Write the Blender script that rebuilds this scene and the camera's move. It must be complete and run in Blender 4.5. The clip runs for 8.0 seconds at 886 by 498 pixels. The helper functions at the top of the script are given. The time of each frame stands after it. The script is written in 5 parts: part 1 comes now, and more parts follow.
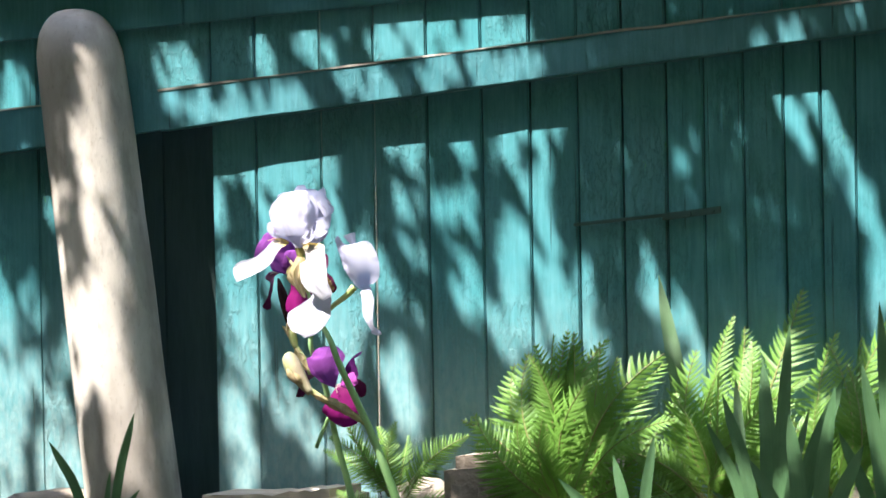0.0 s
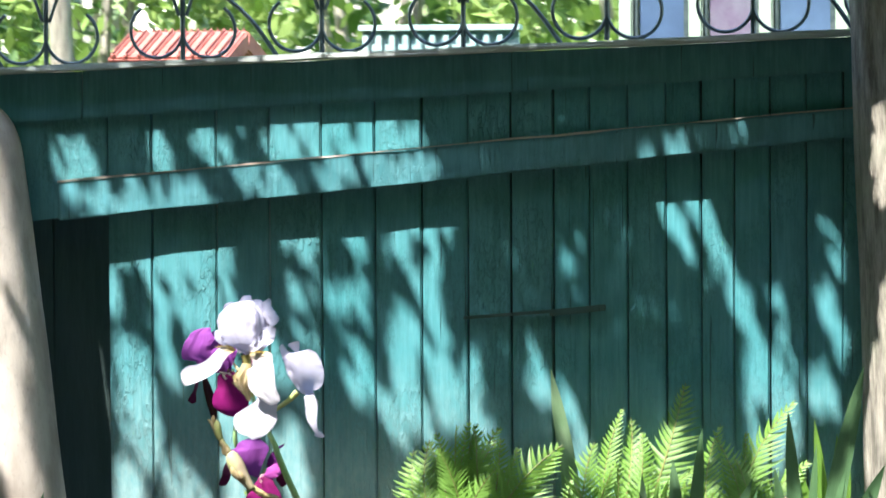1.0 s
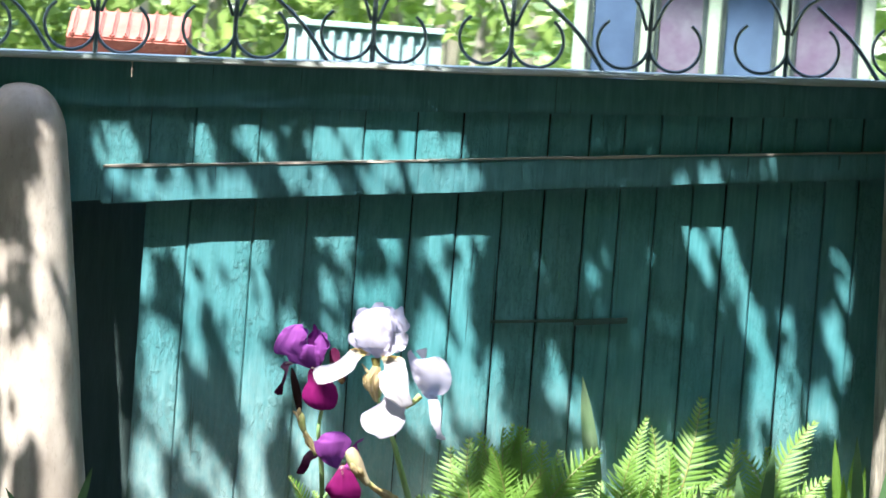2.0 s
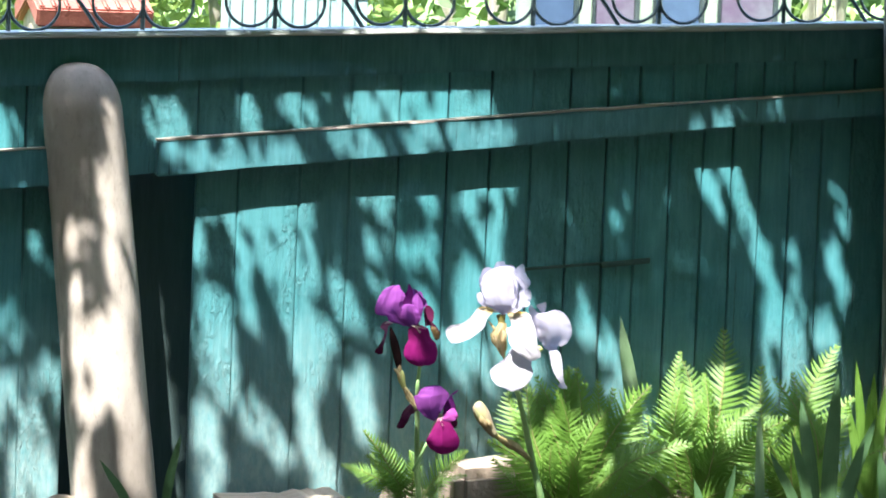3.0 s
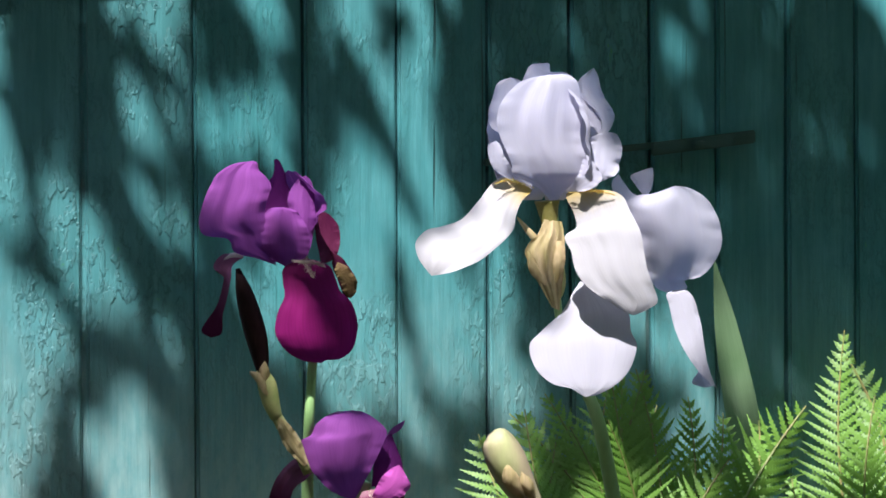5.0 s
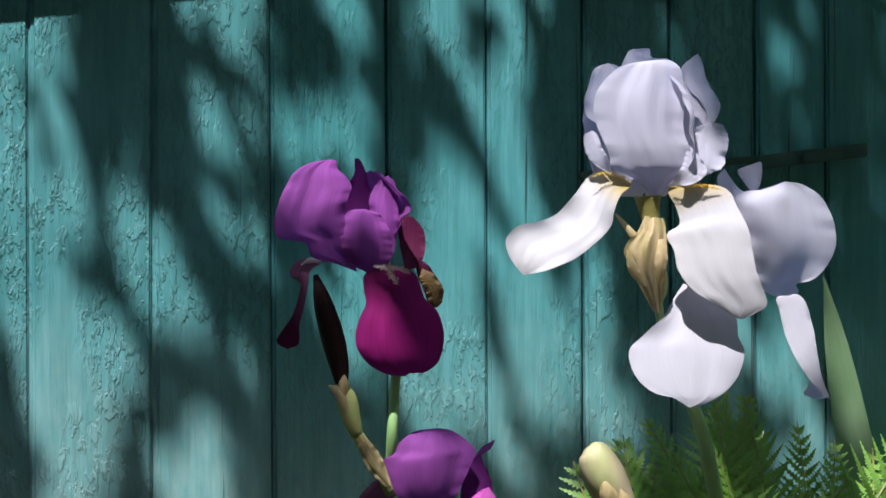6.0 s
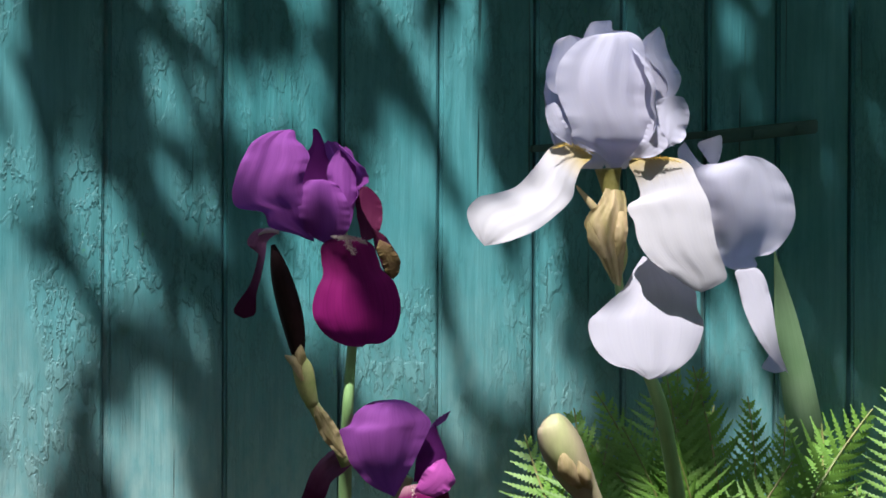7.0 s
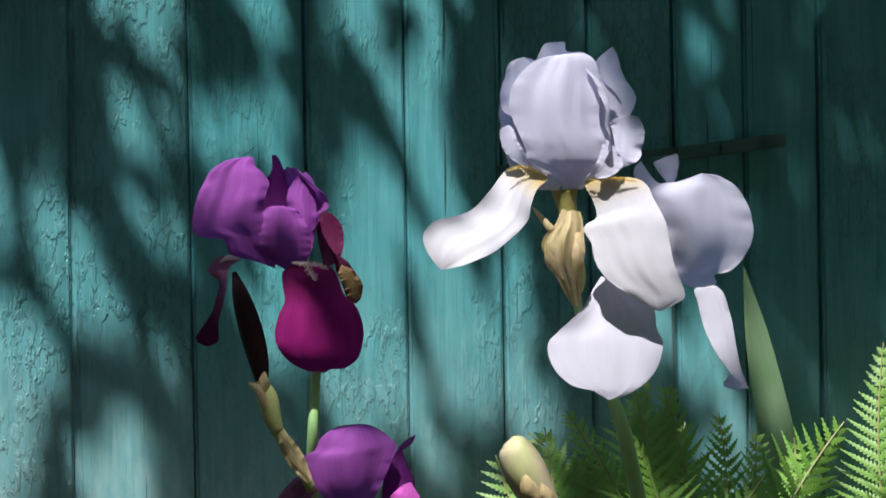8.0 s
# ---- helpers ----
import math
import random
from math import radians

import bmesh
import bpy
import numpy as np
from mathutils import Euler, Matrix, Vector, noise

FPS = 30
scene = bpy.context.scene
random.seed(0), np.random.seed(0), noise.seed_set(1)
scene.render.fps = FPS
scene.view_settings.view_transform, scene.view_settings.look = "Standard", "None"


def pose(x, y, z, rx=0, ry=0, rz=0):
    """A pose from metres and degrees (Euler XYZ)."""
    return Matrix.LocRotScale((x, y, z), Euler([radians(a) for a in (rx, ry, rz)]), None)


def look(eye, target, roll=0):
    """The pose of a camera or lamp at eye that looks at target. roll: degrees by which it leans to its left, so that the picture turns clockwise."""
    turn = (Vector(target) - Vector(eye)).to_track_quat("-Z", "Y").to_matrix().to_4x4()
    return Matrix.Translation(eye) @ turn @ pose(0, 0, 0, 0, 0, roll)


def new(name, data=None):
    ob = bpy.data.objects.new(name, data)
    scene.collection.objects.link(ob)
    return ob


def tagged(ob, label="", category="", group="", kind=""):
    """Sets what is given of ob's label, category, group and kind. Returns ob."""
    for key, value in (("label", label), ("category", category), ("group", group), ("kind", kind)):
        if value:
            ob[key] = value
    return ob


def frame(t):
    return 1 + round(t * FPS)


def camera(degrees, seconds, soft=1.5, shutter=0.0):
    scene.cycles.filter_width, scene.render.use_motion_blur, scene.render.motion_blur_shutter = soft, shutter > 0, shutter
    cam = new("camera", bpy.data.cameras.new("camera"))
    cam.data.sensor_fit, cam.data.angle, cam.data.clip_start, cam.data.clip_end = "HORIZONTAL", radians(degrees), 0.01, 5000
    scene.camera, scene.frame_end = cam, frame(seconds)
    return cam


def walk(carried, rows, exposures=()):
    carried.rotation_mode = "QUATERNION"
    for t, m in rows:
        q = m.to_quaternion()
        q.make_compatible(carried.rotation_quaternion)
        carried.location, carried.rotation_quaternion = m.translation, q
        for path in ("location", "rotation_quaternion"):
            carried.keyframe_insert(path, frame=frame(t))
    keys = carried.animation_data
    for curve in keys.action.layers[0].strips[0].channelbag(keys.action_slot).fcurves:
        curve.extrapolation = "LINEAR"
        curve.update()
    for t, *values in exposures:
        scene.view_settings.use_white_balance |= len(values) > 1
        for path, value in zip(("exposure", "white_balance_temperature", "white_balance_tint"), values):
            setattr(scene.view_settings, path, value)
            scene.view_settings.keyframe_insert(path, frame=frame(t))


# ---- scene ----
cam = camera(12.0, 8.0, soft=1.6, shutter=0.35)
PATH = [
    (0, pose(2.393, -6.305, 0.532, 89.20, 1.07, 21.98)),
    (0.2, pose(2.319, -6.466, 0.492, 89.63, -0.91, 20.84)),
    (0.5, pose(2.369, -6.628, 0.614, 89.42, -0.73, 20.17)),
    (0.7, pose(2.269, -6.702, 0.651, 89.36, -0.46, 19.33)),
    (1, pose(1.735, -6.977, 0.920, 87.37, 0.33, 13.66)),
    (1.2, pose(1.291, -7.154, 0.950, 86.88, -0.86, 10.56)),
    (1.5, pose(1.049, -7.258, 1.065, 85.81, -2.00, 9.16)),
    (1.7, pose(0.631, -7.431, 1.136, 85.77, -3.82, 5.66)),
    (2.8, pose(-2.019, -7.718, 1.082, 85.68, -0.99, -14.15)),
    (3, pose(-2.093, -7.664, 1.207, 84.96, -2.15, -14.50)),
    (3.2, pose(-2.107, -7.595, 1.171, 85.24, -2.91, -14.60)),
    (3.5, pose(-2.151, -7.605, 1.247, 84.34, -3.61, -15.62)),
    (3.8, pose(-2.518, -7.508, 1.130, 85.01, -2.39, -18.82)),
    (4, pose(-2.538, -6.841, 0.934, 86.07, -1.48, -21.01)),
    (4.2, pose(-2.244, -5.699, 0.706, 87.67, -0.37, -22.36)),
    (4.4, pose(-1.932, -4.827, 0.618, 88.08, 0.39, -22.64)),
    (4.5, pose(-1.711, -4.263, 0.553, 88.45, -0.08, -22.67)),
    (4.7, pose(-1.419, -3.500, 0.508, 88.38, 0.16, -22.60)),
    (5.8, pose(-1.198, -3.035, 0.438, 89.70, 0.14, -21.50)),
    (6, pose(-1.206, -3.029, 0.425, 89.85, 0.32, -21.10)),
    (6.2, pose(-1.204, -3.037, 0.434, 89.68, 0.27, -21.21)),
    (6.5, pose(-1.203, -3.046, 0.444, 89.33, 0.27, -21.49)),
    (7, pose(-1.233, -3.018, 0.419, 89.58, -0.18, -22.27)),
    (7.5, pose(-1.199, -3.037, 0.446, 89.18, 0.87, -21.75)),
    (8, pose(-1.199, -3.033, 0.427, 89.73, 1.04, -22.05)),
]
walk(cam, PATH, [(0.0, 2.43, 6170, 12), (4.0, 2.43, 6170, 12), (4.5, 2.02, 6080, 12), (5.8, 1.34, 6040, 11), (8.0, 1.34, 6040, 11)])

# ---- light ----
SUN = Vector((0.72, 1.0, -2.25)).normalized()      # the way the sunlight travels
world = bpy.data.worlds.new("sky")
scene.world = world
world.use_nodes = True
wn = world.node_tree.nodes
sky = wn.new("ShaderNodeTexSky")
sky.sky_type = "NISHITA"
sky.sun_disc = False
sky.sun_elevation = radians(61.3)
sky.sun_rotation = radians(215.8)
wn["Background"].inputs[1].default_value = 0.22
world.node_tree.links.new(sky.outputs[0], wn["Background"].inputs[0])
sun_data = bpy.data.lights.new("sun", "SUN")
sun_data.energy, sun_data.angle, sun_data.color = 4.35, radians(0.5), (1.0, 0.94, 0.85)
sun = new("sun", sun_data)
sun.matrix_world = look((0, 0, 6), Vector((0, 0, 6)) + SUN)

# ---- materials ----
class Nodes:
    """A small hand to write node materials with."""
    def __init__(self, name):
        self.m = bpy.data.materials.new(name)
        self.m.use_nodes = True
        self.t = self.m.node_tree
        self.bsdf = self.t.nodes["Principled BSDF"]
        self.out = self.t.nodes["Material Output"]

    def add(self, kind, **sets):
        n = self.t.nodes.new("ShaderNode" + kind)
        for k, v in sets.items():
            if k in n.inputs:
                n.inputs[k].default_value = v
        return n

    def link(self, a, b):
        self.t.links.new(a, b)

    def noise(self, vec, scale, detail=4.0, rough=0.55):
        n = self.add("TexNoise")
        n.inputs["Scale"].default_value, n.inputs["Detail"].default_value, n.inputs["Roughness"].default_value = scale, detail, rough
        self.link(vec, n.inputs["Vector"])
        return n.outputs[0]

    def ramp(self, fac, lo, hi, a=0.0, b=1.0):
        n = self.add("MapRange")
        n.clamp = True
        for i, v in zip((1, 2, 3, 4), (lo, hi, a, b)):
            n.inputs[i].default_value = v
        self.link(fac, n.inputs[0])
        return n.outputs[0]

    def mix(self, fac, a, b):
        n = self.add("Mix")
        n.data_type = "RGBA"
        for src, slot in ((a, 6), (b, 7)):
            if isinstance(src, tuple):
                n.inputs[slot].default_value = (*src, 1.0)
            else:
                self.link(src, n.inputs[slot])
        if isinstance(fac, float):
            n.inputs[0].default_value = fac
        else:
            self.link(fac, n.inputs[0])
        return n.outputs[2]

    def math(self, op, a, b):
        n = self.add("Math")
        n.operation = op
        for src, slot in ((a, 0), (b, 1)):
            if isinstance(src, (int, float)):
                n.inputs[slot].default_value = src
            else:
                self.link(src, n.inputs[slot])
        return n.outputs[0]

    def coords(self, which="Object", stretch=(1, 1, 1), shift=None):
        c = self.add("TexCoord")
        p = self.add("Mapping")
        p.inputs["Scale"].default_value = stretch
        self.link(c.outputs[which], p.inputs["Vector"])
        if shift is not None:
            self.link(shift, p.inputs["Location"])
        return p.outputs[0]

    def bump(self, height, strength, distance):
        n = self.add("Bump")
        n.inputs["Strength"].default_value, n.inputs["Distance"].default_value = strength, distance
        self.link(height, n.inputs["Height"])
        self.link(n.outputs[0], self.bsdf.inputs["Normal"])
        return n.outputs[0]

    def rough(self, v):
        self.bsdf.inputs["Roughness"].default_value = v

    def colour(self, socket):
        self.link(socket, self.bsdf.inputs["Base Color"])

    def sheer(self, colour, amount):
        """Lets light through a thin leaf or petal."""
        tr = self.add("BsdfTranslucent")
        if isinstance(colour, tuple):
            tr.inputs[0].default_value = (*colour, 1.0)
        else:
            self.link(colour, tr.inputs[0])
        mx = self.add("MixShader")
        mx.inputs[0].default_value = amount
        self.link(self.bsdf.outputs[0], mx.inputs[1])
        self.link(tr.outputs[0], mx.inputs[2])
        self.link(mx.outputs[0], self.out.inputs[0])


def plain(name, a, b, scale=30.0, rough=0.7, relief=0.3, depth=0.002, stretch=(1, 1, 1), metal=0.0, sheer=0.0, vary=0.0, spec=0.5):
    n = Nodes(name)
    v = n.coords("Object", stretch)
    big, fine = n.noise(v, scale), n.noise(v, scale * 7.0, 3.0)
    c = n.mix(n.ramp(big, 0.35, 0.65), a, b)
    c = n.mix(n.ramp(fine, 0.3, 0.75, 0.0, 0.35), c, tuple(x * 0.55 for x in a))
    if vary:
        info = n.add("ObjectInfo")
        c = n.mix(n.ramp(info.outputs["Random"], 0.0, 1.0, 0.0, vary), c, tuple(x * 0.45 for x in b))
    n.colour(c)
    n.rough(rough)
    n.bsdf.inputs["Metallic"].default_value = metal
    n.bsdf.inputs["Specular IOR Level"].default_value = spec
    n.bump(n.math("ADD", big, n.math("MULTIPLY", fine, 0.5)), relief, depth)
    if sheer:
        n.sheer(c, sheer)
    return n.m


def fence_paint(name, tint, worn):
    """Old turquoise oil paint on sawn boards: brush streaks, blisters, chips and splashed dirt at the foot."""
    n = Nodes(name)
    info = n.add("ObjectInfo")
    shift = n.add("CombineXYZ")
    n.link(n.math("MULTIPLY", info.outputs["Random"], 37.0), shift.inputs[0])
    n.link(n.math("MULTIPLY", info.outputs["Random"], 11.0), shift.inputs[2])
    grain = n.coords("Object", (1.0, 1.0, 0.055), shift.outputs[0])
    free = n.coords("Object", (1.0, 1.0, 0.6), shift.outputs[0])
    streak = n.noise(grain, 160.0, 5.0, 0.6)
    broad = n.noise(free, 9.0, 3.0)
    blister = n.noise(n.coords("Object", (1.0, 1.0, 0.42), shift.outputs[0]), 105.0, 5.0, 0.65)
    base = n.mix(n.ramp(broad, 0.3, 0.7), tint, tuple(x * k for x, k in zip(tint, (0.75, 0.84, 0.8))))
    base = n.mix(n.ramp(info.outputs["Random"], 0.0, 1.0, 0.0, 0.45), base, tuple(x * k for x, k in zip(tint, (1.5, 0.9, 0.86))))
    base = n.mix(n.ramp(streak, 0.48, 0.72, 0.0, 0.3), base, (0.14, 0.37, 0.40))
    blot = n.noise(n.coords("Object", (1.0, 1.0, 0.45), shift.outputs[0]), 26.0, 5.0, 0.6)
    base = n.mix(n.ramp(blot, 0.5, 0.68, 0.0, 0.5), base, tuple(x * k for x, k in zip(tint, (1.7, 1.3, 1.3))))
    base = n.mix(n.ramp(blot, 0.48, 0.32, 0.0, 0.5), base, tuple(x * k for x, k in zip(tint, (0.55, 0.68, 0.68))))
    base = n.mix(n.ramp(streak, 0.5, 0.25, 0.0, 0.28), base, (0.03, 0.105, 0.112))
    chip = n.math("MULTIPLY", n.ramp(blister, 0.66, 0.69), n.ramp(broad, 0.54, 0.60))
    base = n.mix(n.math("MULTIPLY", chip, worn), base, (0.08, 0.30, 0.16))
    lip = n.math("MULTIPLY", n.ramp(blister, 0.485, 0.515), n.ramp(blister, 0.565, 0.53))
    base = n.mix(n.math("MULTIPLY", n.math("MULTIPLY", lip, n.ramp(broad, 0.42, 0.54)), 0.45 * worn), base, tuple(x * k for x, k in zip(tint, (0.4, 0.5, 0.5))))
    crack = n.ramp(n.noise(n.coords("Object", (1.0, 1.0, 0.022), shift.outputs[0]), 95.0, 3.0, 0.7), 0.655, 0.69)
    base = n.mix(n.math("MULTIPLY", crack, 0.75), base, (0.012, 0.035, 0.035))
    if worn:
        sep = n.add("SeparateXYZ")
        n.link(n.add("NewGeometry").outputs["Position"], sep.inputs[0])
        low = n.ramp(n.math("ADD", sep.outputs[2], n.math("MULTIPLY", broad, 0.22)), 0.50, 0.22, 0.0, 0.62)
        base = n.mix(n.math("MULTIPLY", low, n.ramp(blister, 0.3, 0.6, 0.4, 1.0)), base, (0.34, 0.44, 0.42))
    n.colour(base)
    n.rough(0.5)
    n.link(n.ramp(blister, 0.3, 0.7, 0.36, 0.62), n.bsdf.inputs["Roughness"])
    peel = n.ramp(blister, 0.51, 0.57)
    crease = n.ramp(n.noise(n.coords("Object", (1.0, 1.0, 0.34), shift.outputs[0]), 95.0, 5.0, 0.65), 0.54, 0.58)
    flaky = n.math("MULTIPLY", n.ramp(broad, 0.42, 0.54), n.ramp(info.outputs["Random"], 0.2, 0.7, 0.3, 1.0))
    wave = n.noise(n.coords("Object", (1.0, 1.0, 0.2), shift.outputs[0]), 30.0, 2.0)
    h = n.math("ADD", n.math("SUBTRACT", n.math("MULTIPLY", streak, 0.6), n.math("MULTIPLY", crack, 0.5)), n.math("ADD", n.math("MULTIPLY", wave, 0.7), n.math("MULTIPLY", n.math("MULTIPLY", n.math("ADD", peel, n.math("MULTIPLY", crease, 0.6)), flaky), 0.2 + 0.4 * worn)))
    n.bump(h, 0.75, 0.0024)
    return n.m


def weathered_stone(name, a, b):
    """Rough cast surface: grey-brown blotches over a pale ground, pits and grit."""
    n = Nodes(name)
    v = n.coords("Object", (1.0, 1.0, 0.4))
    blotch, patch, grit = n.noise(v, 6.5, 4.0, 0.6), n.noise(v, 24.0, 4.0, 0.6), n.noise(v, 170.0, 3.0, 0.6)
    c = n.mix(n.ramp(blotch, 0.40, 0.57), a, b)
    c = n.mix(n.ramp(patch, 0.48, 0.70, 0.0, 0.6), c, tuple(x * 0.62 for x in b))
    c = n.mix(n.ramp(grit, 0.58, 0.72, 0.0, 0.3), c, tuple(x * 0.45 for x in b))
    n.colour(c)
    n.rough(0.9)
    n.bump(n.math("ADD", patch, n.math("MULTIPLY", grit, 0.5)), 0.35, 0.003)
    return n.m


def petal_paint(name, tip, base, vein, sheer, rim=None, throat=None, reach=0.13):
    """Petal colour along UV: throat near the claw, veins running to the rim."""
    n = Nodes(name)
    uv = n.add("UVMap")
    sep = n.add("SeparateXYZ")
    n.link(uv.outputs[0], sep.inputs[0])
    along, across = sep.outputs[0], sep.outputs[1]
    soft = n.noise(n.coords("Object"), 45.0, 3.0)
    c = n.mix(n.ramp(n.math("ADD", along, n.math("MULTIPLY", soft, 0.25)), 0.15, 0.85), base, tip)
    vm = n.add("Mapping")
    vm.inputs["Scale"].default_value = (1.6, 34.0, 1.0)
    n.link(uv.outputs[0], vm.inputs["Vector"])
    veins = n.noise(vm.outputs[0], 1.0, 2.0, 0.5)
    c = n.mix(n.ramp(veins, 0.48, 0.75, 0.0, 0.3), c, vein)
    tm = n.add("Mapping")
    tm.inputs["Scale"].default_value = (2.2, 95.0, 1.0)
    n.link(uv.outputs[0], tm.inputs["Vector"])
    thin = n.noise(tm.outputs[0], 1.0, 2.0, 0.6)
    c = n.mix(n.ramp(thin, 0.5, 0.7, 0.0, 0.3), c, vein)
    if rim:
        edge = n.math("ABSOLUTE", n.math("SUBTRACT", across, 0.5), 0.0)
        c = n.mix(n.ramp(edge, 0.33, 0.5, 0.0, 0.8), c, rim)
    if throat:
        c = n.mix(n.ramp(n.math("ADD", along, n.math("MULTIPLY", veins, 0.08)), reach, 0.45 * reach, 0.0, 0.85), c, throat)
    n.colour(c)
    n.rough(0.7)
    n.bsdf.inputs["Specular IOR Level"].default_value = 0.12
    n.bump(n.math("ADD", n.math("ADD", veins, n.math("MULTIPLY", thin, 0.5)), n.math("MULTIPLY", soft, 0.3)), 0.3, 0.0008)
    n.sheer(c, sheer)
    return n.m


def leaf_paint(name, a, b, sheer=0.35, rough=0.45, stripes=40.0):
    n = Nodes(name)
    uv = n.add("UVMap")
    vm = n.add("Mapping")
    vm.inputs["Scale"].default_value = (1.5, stripes, 1.0)
    n.link(uv.outputs[0], vm.inputs["Vector"])
    lines = n.noise(vm.outputs[0], 1.0, 2.0)
    soft = n.noise(n.coords("Object"), 18.0, 3.0)
    info = n.add("ObjectInfo")
    c = n.mix(n.ramp(soft, 0.3, 0.7), a, b)
    c = n.mix(n.ramp(info.outputs["Random"], 0.0, 1.0, 0.0, 0.4), c, tuple(x * 0.6 for x in a))
    c = n.mix(n.ramp(lines, 0.4, 0.7, 0.0, 0.3), c, tuple(min(1, x * 1.5) for x in b))
    n.colour(c)
    n.rough(rough)
    n.bump(lines, 0.2, 0.0008)
    n.sheer(c, sheer)
    return n.m


PAINT = fence_paint("turquoise_paint", (0.061, 0.25, 0.278), 1.0)
PAINT_RAIL = fence_paint("turquoise_rail_paint", (0.053, 0.213, 0.245), 0.0)
HASP_PAINT = plain("hasp_paint", (0.03, 0.09, 0.085), (0.045, 0.10, 0.085), 60, 0.5, 0.5, 0.001, (0.3, 1, 1))
BARE = plain("bare_edge_wood", (0.46, 0.42, 0.36), (0.30, 0.28, 0.24), 40, 0.8, 0.5, 0.002, (0.1, 1, 1))
CAP = plain("grey_cap_paint", (0.34, 0.42, 0.40), (0.50, 0.54, 0.50), 30, 0.6, 0.4, 0.002, (0.1, 1, 1))
CONCRETE = weathered_stone("weathered_post", (0.54, 0.49, 0.425), (0.33, 0.29, 0.245))
LIGHT_STOP = plain("light_stop_backing", (0.02, 0.022, 0.02), (0.035, 0.035, 0.03), 30, 0.9)
# dark tone stands in for the shade in the recess
SHADED_BOARD = plain("shaded_board", (0.03, 0.062, 0.06), (0.05, 0.085, 0.08), 40, 0.8, 0.5, 0.002, (1, 1, 0.1))
SOIL = plain("soil", (0.038, 0.028, 0.019), (0.07, 0.052, 0.036), 25, 0.95, 1.0, 0.02)
STONE = plain("field_stone", (0.36, 0.29, 0.22), (0.24, 0.20, 0.16), 22, 0.85, 0.7, 0.005, vary=0.4)
TIMBER = plain("grey_timber", (0.55, 0.46, 0.36), (0.36, 0.30, 0.24), 30, 0.85, 0.6, 0.003, (0.08, 1, 1))
STEEL = plain("dull_steel", (0.30, 0.31, 0.32), (0.20, 0.20, 0.21), 60, 0.5, 0.2, 0.0005, metal=0.6)
IRON = plain("painted_iron", (0.035, 0.06, 0.06), (0.08, 0.11, 0.11), 60, 0.45, 0.3, 0.0006)
WHITE = petal_paint("pale_lilac_petal", (0.515, 0.505, 0.61), (0.50, 0.485, 0.595), (0.455, 0.435, 0.575), 0.48, throat=(0.55, 0.52, 0.50))
WHITE_FALL = petal_paint("white_fall_petal", (0.545, 0.525, 0.565), (0.535, 0.515, 0.56), (0.495, 0.47, 0.545), 0.36, throat=(0.42, 0.29, 0.02), reach=0.31)
WHITE_LOW = petal_paint("white_lower_petal", (0.49, 0.475, 0.55), (0.475, 0.46, 0.54), (0.43, 0.405, 0.515), 0.36)
VIOLET = petal_paint("violet_petal", (0.27, 0.07, 0.33), (0.21, 0.048, 0.255), (0.145, 0.027, 0.19), 0.45)
# darker copy of VIOLET: the shade inside the blooms is put into the colour
VIOLET_SHADED = petal_paint("shaded_violet_petal", (0.11, 0.014, 0.13), (0.07, 0.008, 0.08), (0.06, 0.008, 0.08), 0.25)
MAGENTA = petal_paint("magenta_fall_petal", (0.29, 0.012, 0.165), (0.12, 0.004, 0.06), (0.08, 0.003, 0.05), 0.36, throat=(0.42, 0.22, 0.27))
MAUVE = petal_paint("mauve_to_maroon_petal", (0.06, 0.006, 0.03), (0.34, 0.13, 0.26), (0.10, 0.015, 0.07), 0.3)
PINK = petal_paint("pink_violet_petal", (0.50, 0.10, 0.42), (0.36, 0.06, 0.32), (0.24, 0.03, 0.24), 0.4)
MAROON = petal_paint("dark_maroon_petal", (0.07, 0.006, 0.035), (0.12, 0.02, 0.06), (0.05, 0.004, 0.03), 0.25)
WITHERED = plain("withered_petal", (0.28, 0.19, 0.07), (0.16, 0.09, 0.04), 90, 0.8, 0.6, 0.002, sheer=0.2)
DARKBUD = plain("dark_dry_bud", (0.016, 0.007, 0.010), (0.035, 0.018, 0.016), 60, 0.8, 0.5, 0.002, (1, 1, 0.3), spec=0.1)
PAPERY = plain("papery_spathe", (0.60, 0.46, 0.27), (0.36, 0.30, 0.12), 150, 0.7, 0.45, 0.0008, (1, 1, 0.25), sheer=0.35)
SHEATH = plain("green_sheath", (0.36, 0.44, 0.14), (0.46, 0.42, 0.20), 60, 0.6, 0.3, 0.001, sheer=0.2)
STALK = plain("iris_stalk", (0.24, 0.45, 0.16), (0.32, 0.52, 0.22), 40, 0.45, 0.2, 0.0008, (1, 1, 0.2))
BEARD = plain("yellow_beard", (0.90, 0.72, 0.20), (0.92, 0.80, 0.35), 200, 0.9, 0.1, 0.001, sheer=0.5)
PALEBEARD = plain("pale_beard", (0.93, 0.88, 0.76), (0.90, 0.82, 0.78), 200, 0.8, 0.3, 0.001, sheer=0.45)
BUD = plain("mottled_bud", (0.42, 0.45, 0.20), (0.46, 0.36, 0.26), 38, 0.6, 0.4, 0.001, (1, 1, 0.35), sheer=0.15)
OLIVE = plain("olive_claw", (0.30, 0.27, 0.07), (0.42, 0.38, 0.16), 80, 0.6, 0.3, 0.001, sheer=0.3)
BLADE = leaf_paint("iris_leaf_green", (0.055, 0.135, 0.05), (0.095, 0.19, 0.08), rough=0.55)
BLADE_GREY = leaf_paint("grey_green_leaf", (0.13, 0.24, 0.11), (0.22, 0.32, 0.19))
